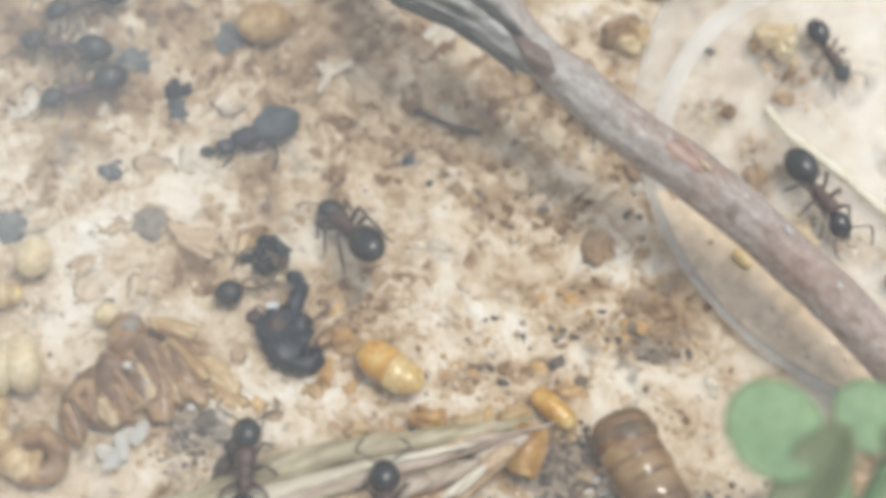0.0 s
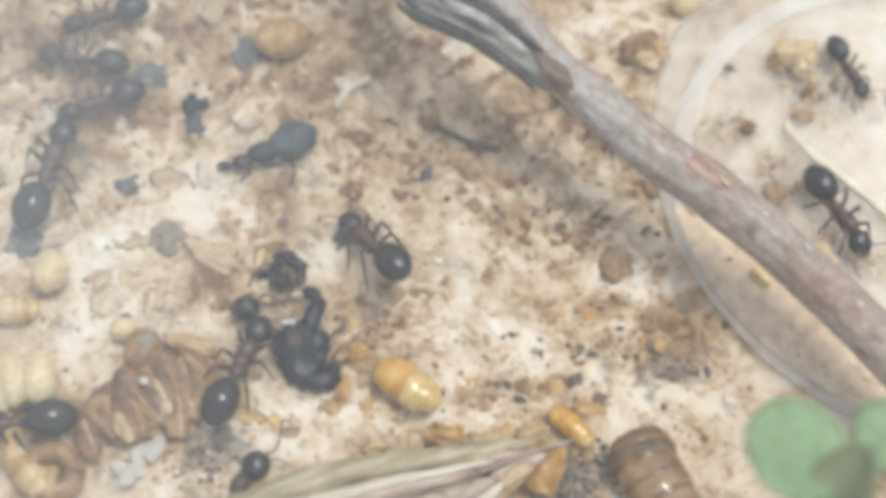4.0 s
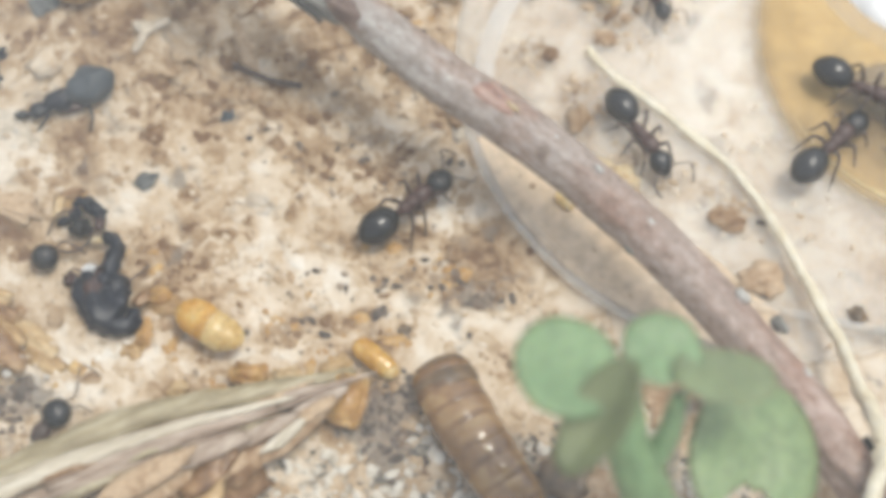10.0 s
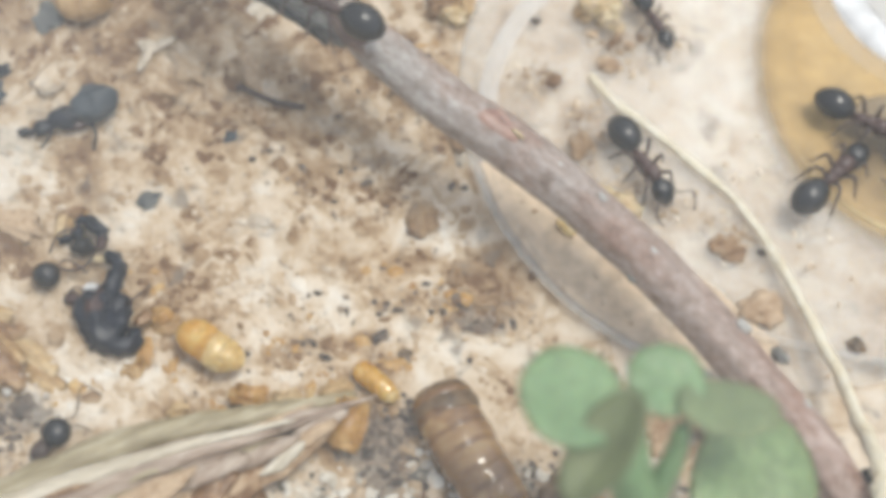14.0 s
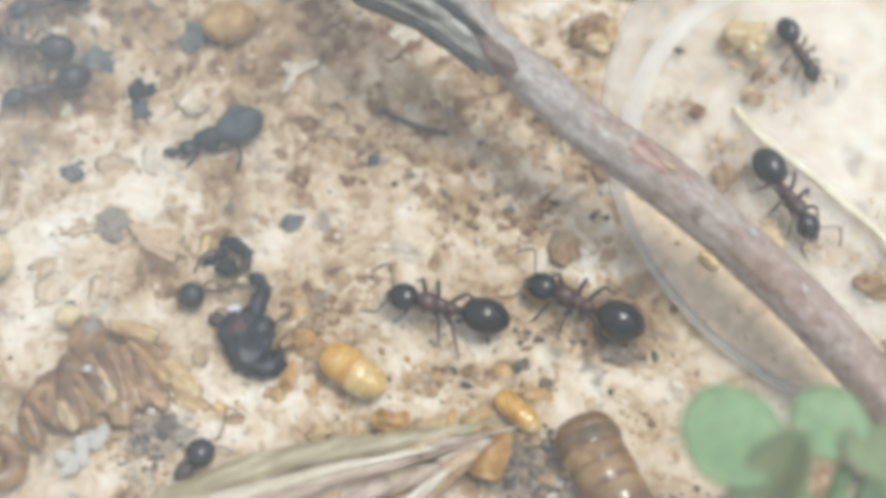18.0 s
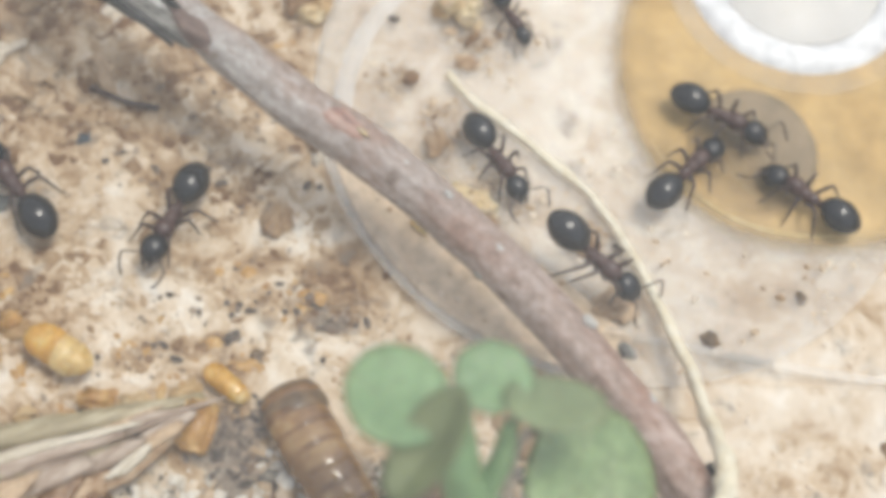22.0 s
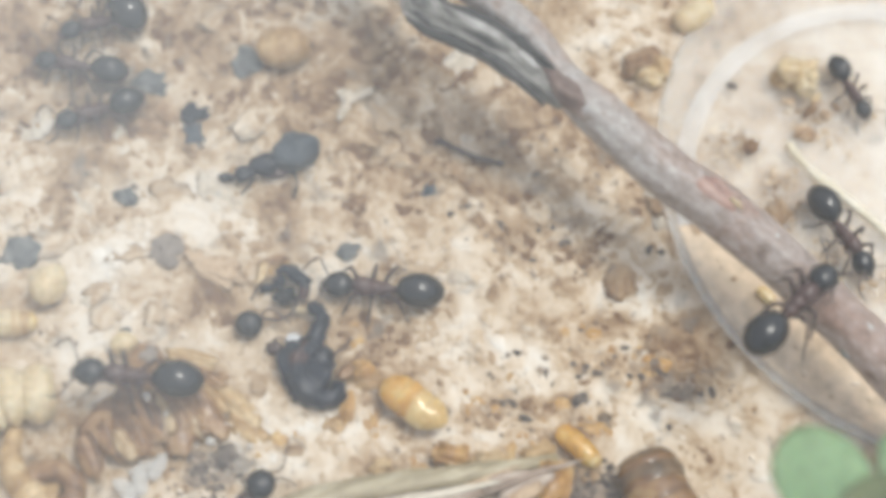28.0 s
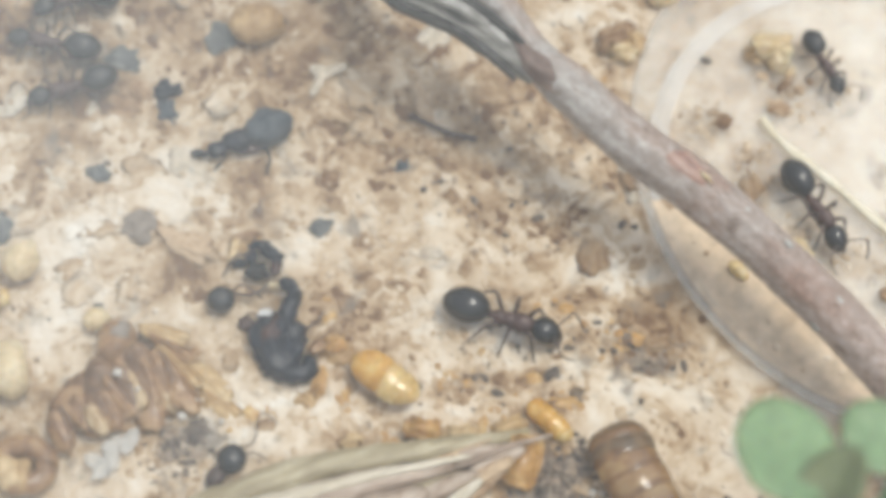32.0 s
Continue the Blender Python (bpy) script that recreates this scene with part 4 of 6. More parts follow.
def plate_mesh(l, w, thick=0.12, curl=0.3, seed=0.0, vein=0.0):
    """A thin curved shell plate along x with a torn outline."""
    bm = bmesh.new()
    made = ball(bm, (0, 0, 0), (l, w, thick), (0, 0, 0), 26, 12, rough=0.35, seed=seed)
    for p in made:
        p.co.z += curl * (0.5 - (p.co.y / w) ** 2) + vein * math.sin(p.co.y * 9) + 0.08 * noise.noise(p.co * 1.6 + Vector((seed, 0, 0)))
    return bm


def build_seed(at, turn, size, label, m):
    """A smooth seed with a faint seam and a pointed end along x."""
    t = thing("dry_seed", label, "seed", at, turn, group="dry seeds")
    l, w = size
    bm = bmesh.new()
    made = ball(bm, (0, 0, w * 0.8), (l, w, w * 0.8), u=26, v=18, rough=0.12, seed=at[0])
    for p in made:
        f = p.co.x / l
        if f > 0.2:
            p.co.y *= 1 - 0.3 * (f - 0.2) ** 2
    part("body", bm, m, t)
    bm = bmesh.new()
    ball(bm, (l * 0.97, 0, w * 0.75), (w * 0.16, w * 0.14, w * 0.12), u=10, v=8, rough=0.3)
    part("tip", bm, LARVA_DARK, t, "dark seed tip")


def build_bug():
    t = thing("bug_shell", "broken brown bug shell with ribbed tail and folded wing", "insect remains")
    bm = bmesh.new()
    ball(bm, (-16.4, -5.8, 0.8), (1.05, 1.35, 0.85), (0, 0, -12), 24, 14, rough=0.2, seed=4)
    part("head", bm, BUG, t)
    bm = bmesh.new()
    ball(bm, (-16.2, -5.5, 1.35), (0.5, 0.75, 0.35), (0, 0, -20), 14, 10, rough=0.4, seed=7)
    part("eye_cap", bm, DUSTY, t, "grey dusty cap")
    for k, (x, y, z, l, w, a, m) in enumerate(((-13.7, -5.2, 0.9, 1.5, 0.55, -12, TAN), (-13.3, -6.0, 0.8, 1.5, 0.5, -28, BUG), (-12.9, -7.1, 0.7, 1.7, 0.6, -45, TAN), (-11.4, -7.6, 0.4, 1.7, 0.75, -40, TAN), (-10.6, -8.9, 0.35, 1.3, 0.7, -30, TAN))):
        p = part("wing", plate_mesh(l, w, 0.1, 0.35, k * 2.3, 0.05), m, t, "torn veined wing")
        p.matrix_basis = pose(x * MM, y * MM, z * MM, 8 * (k % 2), 0, a)
    for k, (x, y, z, l, w, a) in enumerate(((-15.6, -7.0, 0.9, 1.3, 0.8, -60), (-14.6, -7.6, 1.0, 1.4, 0.7, -62), (-13.6, -8.0, 0.9, 1.5, 0.65, -64), (-15.4, -8.8, 0.8, 1.2, 0.8, -70), (-14.2, -9.3, 0.7, 1.1, 0.7, -75), (-16.6, -8.3, 0.8, 1.3, 0.8, -55), (-12.6, -8.6, 0.5, 1.0, 0.6, -50))):
        p = part("plate", plate_mesh(l * 1.25, w * 1.3, 0.14, 0.3, k * 1.9, 0.02), (BUG, BUG_DARK)[k % 2], t)
        p.matrix_basis = pose(x * MM, y * MM, z * MM, 0, 10, a)
    rnd = random.Random(31)
    # torn plates overlap down to the ribbed tail
    for k in range(16):
        f = k / 15
        x, y = -12.4 - 6.9 * f + rnd.uniform(-0.5, 0.5), -7.9 - 3.6 * f * f + rnd.uniform(-0.6, 0.6)
        p = part("rib", plate_mesh(rnd.uniform(1.0, 1.9) * (1 - 0.25 * f), rnd.uniform(0.35, 0.75), 0.12, 0.24, k * 1.3, 0.03), (BUG, BUG, BUG_DARK, TAN_WING)[k % 4], t)
        p.matrix_basis = pose(x * MM, y * MM, (0.95 - 0.35 * f + 0.12 * (k % 3)) * MM, rnd.uniform(-18, 18), rnd.uniform(-4, 14), -52 + rnd.uniform(-20, 20))
    bm = bmesh.new()
    ball(bm, (-15.4, -8.4, 0.1), (3.9, 2.0, 0.8), (0, 0, 20), 40, 20, rough=0.5, seed=3)
    crumple(bm, 0.16, 0.6, 3)
    part("underside", bm, BUG, t)
    for k, (x, y, z, r) in enumerate(((-16.0, -7.8, 1.55, 0.27), (-17.4, -9.7, 1.1, 0.2), (-11.9, -8.9, 0.9, 0.22), (-12.5, -9.8, 0.8, 0.28), (-14.9, -8.6, 1.4, 0.15), (-10.4, -9.9, 0.5, 0.2))):
        c = thing("white_crumb", "tiny white sugar crumb on the bug shell", "crumb", (x, y, z), (0, 0, 50 * k), group="white crumbs")
        bm = bmesh.new()
        ball(bm, (0, 0, 0), (r * 0.95, r * 0.75, r * 0.6), u=10, v=8, rough=0.8, seed=k)
        part("grain", bm, ASH_WHITE, c)
    # cottony scrap and hollow husk ring beside it
    h = thing("cottony_scrap", "pale grey cottony scrap beside the bug shell", "scrap", (-16.2, -11.3, 0.1))
    for k, (x, y, a) in enumerate(((0.4, -0.1, 20), (1.0, 0.1, 70), (-0.5, -1.2, -30), (-0.2, -1.5, 60), (0.2, -0.8, 110))):
        w = part("tuft", plate_mesh(0.8, 0.42, 0.03, 0.05, k * 3.7, 0.02), COTTON, h)
        w.matrix_basis = pose(x * MM, y * MM, (0.3 + 0.06 * k) * MM, 0, 0, a)
    h = thing("hollow_husk", "brown hollow husk ring, its opening painted dark", "husk", (-20.5, -12.9, 0.0))
    bm = bmesh.new()
    tube(bm, [(1.25 * math.cos(radians(12 * k)), 1.05 * math.sin(radians(12 * k)), 0.75) for k in range(31)], 0.6, n=12, rough=0.4, seed=3)
    part("ring", bm, BUG, h)
    # a dark lump paints the shade inside the ring
    bm = bmesh.new()
    ball(bm, (-0.2, 0, 0.4), (0.9, 0.75, 0.3), rough=0.4)
    part("hollow", bm, LARVA_DARK, h)


def build_corpse():
    t = thing("curled_corpse", "curled blue-black dead beetle on the plaster", "dead insect")
    bm = bmesh.new()
    ball(bm, (-7.55, -5.5, 1.0), (1.45, 1.75, 0.95), (0, 0, 20), 40, 26, rough=0.45, seed=2)
    crumple(bm, 0.28, 0.55, 2)
    part("abdomen", bm, DULL, t)
    bm = bmesh.new()
    tube(bm, smooth_line([(-7.7, -6.6, 0.9), (-6.9, -7.2, 1.0), (-6.1, -7.0, 1.0), (-5.8, -6.3, 0.9)], 6), lambda s: 0.8 - 0.4 * s, n=18, rough=0.45, seed=3)
    crumple(bm, 0.25, 0.45, 4)
    part("tail_hook", bm, DULL, t)
    bm = bmesh.new()
    ball(bm, (-7.9, -5.0, 1.7), (0.5, 0.8, 0.35), (0, 0, -20), rough=0.6, seed=6)
    part("brown_tear", bm, BROWN_CHITIN, t, "brown torn plate")
    bm = bmesh.new()
    tube(bm, smooth_line([(-7.4, -4.4, 1.2), (-7.05, -3.3, 1.4), (-6.9, -2.5, 1.3), (-7.3, -1.9, 1.2), (-7.7, -2.1, 1.0)], 6), lambda s: 0.55 - 0.28 * s, n=16, rough=0.4, seed=4)
    crumple(bm, 0.2, 0.4, 6)
    part("neck", bm, DULL, t)
    for nm, at, r, turn, m, lab in (
        ("curled_plate", (-9.0, -1.2, 0.8), (0.6, 0.5, 0.5), (0, 0, 20), CHITIN, "glossy black knob"), ("curled_plate", (-8.3, -0.1, 0.9), (0.75, 0.4, 0.35), (10, 0, -35), DULL, ""),
        ("curled_plate", (-9.4, -0.3, 0.7), (0.55, 0.32, 0.3), (0, 12, 70), DULL, ""), ("curled_plate", (-8.0, -0.9, 0.8), (0.5, 0.28, 0.3), (-15, 0, 80), BROWN_CHITIN, ""),
        ("curled_plate", (-10.0, -0.6, 0.5), (0.5, 0.25, 0.22), (0, 0, 15), DULL, ""), ("curled_plate", (-8.9, 0.5, 0.7), (0.6, 0.28, 0.26), (0, 0, 12), DULL, ""),
        ("husk_scrap", (-10.4, 0.2, 0.5), (0.3, 0.8, 0.2), (0, 10, -12), TAN, "rust-brown husk scrap"), ("husk_scrap", (-9.7, 1.1, 0.5), (0.8, 0.26, 0.2), (8, 0, 14), BUG, "rust-brown husk scrap"),
        ("husk_scrap", (-5.5, -5.5, 0.7), (0.5, 0.34, 0.3), (0, 0, 40), BUG, "brown torn scrap"), ("husk_scrap", (-8.2, -1.9, 0.6), (0.45, 0.22, 0.2), (0, 0, 5), CREAM, "pale torn scrap"),
    ):
        bm = bmesh.new()
        ball(bm, at, r, turn, 14, 10, rough=0.7, seed=at[0] * 3)
        crumple(bm, 0.07, 0.35, at[1])
        part(nm, bm, m, t, lab)
    for pts in ([(-10.4, -2.6, 1.0), (-9.7, -2.3, 1.5), (-8.6, -3.0, 1.3)], [(-9.4, -0.2, 0.9), (-10.3, -0.6, 1.3), (-10.9, -1.4, 0.4)], [(-8.1, -4.4, 1.0), (-9.2, -3.9, 1.3), (-9.9, -4.3, 0.3)], [(-6.4, -4.8, 1.1), (-5.6, -4.2, 1.3), (-5.2, -3.3, 0.3)]):
        bm = bmesh.new()
        tube(bm, smooth_line(pts, 4), 0.07, n=7)
        part("leg", bm, LIMB, t)
    bm = bmesh.new()
    tube(bm, smooth_line([(-8.3, -1.4, 0.9), (-8.6, -2.3, 1.1), (-9.4, -2.7, 0.9), (-10.2, -2.6, 0.9)], 5), 0.09, n=8)
    part("thin_leg", bm, LIMB, t)
    bm = bmesh.new()
    ball(bm, (-8.45, -3.75, 0.8), (0.42, 0.3, 0.25), (0, 0, 40), rough=0.5, seed=1)
    part("wing_scrap", bm, WHITE, t, "white torn skin")
    bm = bmesh.new()
    ball(bm, (-9.4, -4.2, 0.4), (0.55, 0.4, 0.3), (0, 0, -20), rough=0.5, seed=5)
    part("leg_stump", bm, BROWN_CHITIN, t, "brown leg stump")
    h = thing("severed_ant_head", "shiny round black ant head lying on plaster", "dead insect", (-10.9, -3.0, 0.0))
    bm = bmesh.new()
    ball(bm, (0, 0, 0.85), (0.8, 0.78, 0.76), u=20, v=14)
    part("shell", bm, CHITIN, h)
    # a dead beetle further off
    t = thing("dead_beetle", "dusty dark dead beetle on brown chaff", "dead insect")
    for nm, at, r, a, m in (("abdomen", (-8.9, 7.8, 1.2), (1.45, 1.15, 0.95), 35, GREY_CHITIN), ("thorax", (-10.6, 6.9, 0.95), (0.95, 0.68, 0.6), 20, DULL), ("head", (-11.8, 6.3, 0.8), (0.6, 0.5, 0.45), 10, DULL), ("jaw", (-12.8, 6.2, 0.5), (0.5, 0.26, 0.28), 5, DULL)):
        bm = bmesh.new()
        ball(bm, at, r, (0, 0, a), 26, 18, rough=0.2, seed=at[0])
        crumple(bm, 0.06, 0.6, at[0])
        part(nm, bm, m, t)
    bm = bmesh.new()
    ball(bm, (-9.6, 6.9, 0.6), (1.3, 0.45, 0.4), (0, 0, 25), 16, 10, rough=0.5, seed=2)
    part("underside", bm, BROWN_CHITIN, t, "red-brown underside")
    for pts in ([(-9.2, 6.8, 0.9), (-8.7, 5.9, 1.0), (-8.9, 5.2, 0.3)], [(-11.2, 6.0, 0.8), (-11.4, 5.6, 0.9), (-11.9, 5.3, 0.2)]):
        bm = bmesh.new()
        tube(bm, smooth_line(pts, 4), 0.08, n=7)
        part("leg", bm, DULL, t)
    # ant caught under the straw
    t = thing("dead_ant_head", "black ant head sticking out beneath dry straw", "dead insect", (-9.7, -12.1, 0.1), (0, 0, 60))
    bm = bmesh.new()
    ball(bm, (0, 0, 0.8), (0.85, 0.8, 0.65), u=18, v=12)
    part("head", bm, CHITIN, t)
    for k, pts in enumerate(([(0.5, 0.3, 1.0), (1.07, -0.65, 1.9), (2.52, -0.16, 2.3), (2.88, -0.99, 1.0)], [(0.5, -0.4, 0.9), (0.9, -0.9, 1.0), (1.0, -1.6, 0.6)])):
        bm = bmesh.new()
        tube(bm, smooth_line([Vector(p) for p in pts], 4), 0.05, n=6)
        part("antenna", bm, LIMB, t)
    bm = bmesh.new()
    ball(bm, (-1.2, 0.2, 0.5), (0.7, 0.5, 0.4), rough=0.2)
    part("thorax", bm, LIMB, t)


def build_straw():
    t = thing("grass_husk", "dry grass husk with frayed greenish blade", "dry grass")
    bm = bmesh.new()
    tube(bm, smooth_line([(-17, -17.5, 0.8), (-11, -14.8, 1.2), (-5.4, -12.6, 1.4), (0.5, -11.3, 1.4), (6.2, -9.9, 0.9)], 8), lambda s: 0.2 + 0.62 * math.sin(math.pi * min(1, 0.25 + s * 0.72)), n=14, rough=0.4, flat=0.5)
    part("blade", bm, GREEN_STRAW, t, "greenish brown blade")
    for k, pts in enumerate(([(-14, -18.5, 0.9), (-6, -15.2, 1.3), (0, -13.6, 1.5), (3.9, -12.4, 1.2)], [(-9, -18.6, 0.8), (-4, -16.2, 1.2), (1.5, -14.4, 1.4), (5.4, -11.6, 1.3)], [(-12, -19.8, 0.5), (-5, -16.9, 0.8), (1.0, -14.9, 0.9)], [(-10, -16.2, 1.5), (-4, -13.8, 1.75), (2, -12.2, 1.7)])):
        bm = bmesh.new()
        tube(bm, smooth_line(pts, 6), lambda s: 0.12 + 0.75 * math.sin(math.pi * min(1, 0.2 + 0.75 * s)), n=10, rough=0.3, seed=k, flat=0.35)
        part("fibre", bm, (STRAW, FLAKE, FLAKE, STRAW)[k], t)
    # pale ridge between blade and sheath, and the torn sheath ends
    bm = bmesh.new()
    tube(bm, smooth_line([(-15, -17.6, 1.5), (-9, -15.2, 1.8), (-3, -13.2, 2.0), (2, -11.9, 1.9), (5.2, -10.9, 1.5)], 8), lambda s: 0.08 + 0.62 * (1 - s) ** 1.3, n=10, rough=0.3, flat=0.5)
    part("ridge", bm, PALE_STRAW, t, "pale silvery green ridge")
    for k, (x, y, l, w, a) in enumerate(((4.3, -11.9, 1.6, 0.5, 24), (3.4, -12.8, 1.9, 0.45, 30), (1.2, -13.6, 2.2, 0.5, 22), (2.4, -13.9, 1.4, 0.35, 38), (-1.6, -14.6, 2.4, 0.6, 18), (-4.5, -15.9, 2.6, 0.7, 26))):
        p = part("sheath", plate_mesh(l, w, 0.1, 0.22, k * 2.1 + 5, 0.04), (STRAW, FLAKE, STRAW, PALE_STRAW)[k % 4], t, "pinkish torn sheath")
        p.matrix_basis = pose(x * MM, y * MM, (1.75 + 0.08 * k) * MM, 6 * (k % 3) - 6, -4, a)
    rnd = random.Random(21)
    for k in range(16):
        a = rnd.uniform(0, 1)
        x0, y0 = -12 + 13 * a + rnd.uniform(-1, 1), -17.5 + 4.6 * a + rnd.uniform(-1.2, 1.0)
        l = rnd.uniform(3, 7)
        bm = bmesh.new()
        tube(bm, smooth_line([(x0, y0, 1.5), (x0 + l * 0.5, y0 + l * 0.2 + rnd.uniform(-0.3, 0.3), 1.9), (x0 + l, y0 + l * 0.36 + rnd.uniform(-0.5, 0.5), 1.6)], 4), lambda s: 0.05 + 0.17 * math.sin(math.pi * s), n=7, rough=0.4, seed=k, flat=0.5)
        part("shred", bm, (STRAW, GREEN_STRAW, FLAKE, STRAW)[k % 4], t)
    # brown papery husk below the straw
    h = thing("papery_husk", "brown translucent papery husk on grey sand", "husk", (-1.6, -16.1, 0.55), (0, 0, 14))
    for k in range(5):
        bm = bmesh.new()
        ball(bm, (rnd.uniform(-2.4, 2.4), rnd.uniform(-1.1, 1.1), 0.4 + 0.15 * k), (1.9, 0.8, 0.22), (rnd.uniform(-12, 12), rnd.uniform(-12, 12), rnd.uniform(-40, 40)), 18, 8, rough=0.6, seed=k * 3.1)
        part("layer", bm, (FLAKE, BUG, TAN)[k % 3], h)
    # tan husk blocks round the tip
    for x, y, z, rx, ry, a, m in ((0.4, -9.9, 0.7, 1.0, 0.6, -12, HUSK), (2.4, -10.1, 0.6, 0.9, 0.5, 5, TAN), (5.85, -11.55, 1.0, 0.92, 1.5, -14, HUSK), (5.2, -9.6, 0.6, 1.0, 0.5, 25, TAN), (-3.4, -10.7, 0.4, 0.6, 0.4, 10, TAN), (-5.3, -7.5, 0.5, 0.4, 0.9, -8, HUSK), (-4.5, -5.2, 0.5, 0.6, 0.45, 30, HUSK)):
        h = thing("husk_piece", "golden brown husk fragment beside dry straw", "husk", (x, y, 0), (0, 0, a), group="husk fragments")
        bm = bmesh.new()
        bmesh.ops.create_cube(bm, size=1.0, matrix=Matrix.Translation((0, 0, z)) @ Matrix.Diagonal((rx * 2, ry * 2, 0.9, 1)))
        bmesh.ops.bevel(bm, geom=bm.edges[:], offset=0.25, segments=3, affect="EDGES")
        bmesh.ops.subdivide_edges(bm, edges=bm.edges[:], cuts=1, use_grid_fill=True)
        crumple(bm, 0.22, 0.7, x)
        part("shell", bm, m, h)


def build_root():
    t = thing("pale_root", "pale yellow dry root strand over the twig", "root")
    bm = bmesh.new()
    tube(bm, smooth_line([(20.5, 10.5, 0.9), (21.8, 8.6, 1.0), (25, 5.7, 1.0), (28.9, 1.6, 1.1), (31.2, -3.7, 1.5), (32.6, -8.6, 2.6), (33.0, -13.4, 5.0), (33.0, -16.2, 7.0), (32.6, -17.6, 7.2), (31.2, -20.9, 5.6), (30.4, -24.5, 2.5), (30, -28, 0.4)], 8), lambda s: 0.24 + 0.58 * max(0, s - 0.22) + 0.03 * math.sin(s * 63), n=12, rough=0.7)
    part("strand", bm, ROOT, t)
    bm = bmesh.new()
    ball(bm, (32.8, -17.0, 7.1), (0.62, 0.7, 0.6), rough=0.3)
    part("node", bm, ROOT, t)


build_dish()
build_strip()
build_syrup()
build_sprig()
build_feeler()
build_larvae()
build_pupa((-1.7, -7.2, 0.0), (0, 0, -31), (2.1, 1.15), "golden insect pupa lying on pale plaster", (GOLD, PALE_GOLD))
build_pupa((7.4, -9.1, 0.0), (0, 0, -42), (1.55, 0.75), "slim orange-gold pupa beside the larva husk")
build_seed((7.3, -19.6, 0.0), (0, 0, 80), (2.2, 1.25), "smooth tan pointed seed on grey sand", TAN)
build_seed((0.5, -21.3, 0.0), (0, 0, 20), (1.7, 1.1), "tan rounded seed on grey sand", TAN)
husk_cluster((21.3, 15.1, 0.75), "pale yellow broken pupa skin on the clear dish", ((HUSK_PALE, 1.15, 0.2), (CREAM, 0.9, 0.6), (HUSK_PALE, 0.7, 0.8), (TAN, 0.5, 1.2), (CREAM, 0.5, 1.0)), 3)
husk_cluster((22.0, 12.6, 0.75), "brown crumbled smear on the clear dish", ((FLAKE, 0.45, 0.3), (FLAKE, 0.35, 0.9), (TAN, 0.35, 1.2), (FLAKE, 0.3, 1.5), (FLAKE, 0.25, 1.8)), 8)
husk_cluster((21.9, 1.9, 0.75), "pale yellow husk crumbs on the clear dish", ((HUSK_PALE, 0.8, 0.3), (CREAM, 0.75, 0.8), (HUSK_PALE, 0.6, 1.1), (FLAKE, 0.5, 1.5)), 6)
build_pupa((18.4, 0.3, 0.7), (0, 0, -50), (0.7, 0.42), "small yellow husk crumb below the twig", (PALE_GOLD, PALE_GOLD))
husk_cluster((12.6, 15.3, 0.0), "broken golden husk with dark crumbs", ((HUSK_PALE, 0.8, 0.5), (TAN, 0.8, 0.5), (FLAKE, 0.9, 1.1), (FLAKE, 0.6, 1.3), (HUSK_PALE, 0.5, 0.9)), 5)
build_pupa((15.2, 19.3, 0.0), (0, 0, 40), (1.5, 0.9), "long pale golden husk on the plaster", (HUSK_PALE, CREAM))
build_seed((-10.0, 14.8, 0.0), (0, 0, 10), (1.7, 1.35), "round tan seed husk on brown chaff", TAN)
build_seed((-22.0, -1.2, 0.0), (0, 0, 70), (1.25, 1.05), "pale tan seed husk on the plaster", CREAM)
build_seed((-17.6, -4.4, 0.0), (0, 0, 10), (0.75, 0.7), "small round pale seed husk on the plaster", CREAM)
build_pupa((-23.7, -3.6, 0.0), (0, 0, 10), (1.4, 0.8), "pale tan husk on the plaster", (CREAM, TAN))
build_bug()
build_corpse()
build_straw()
build_root()


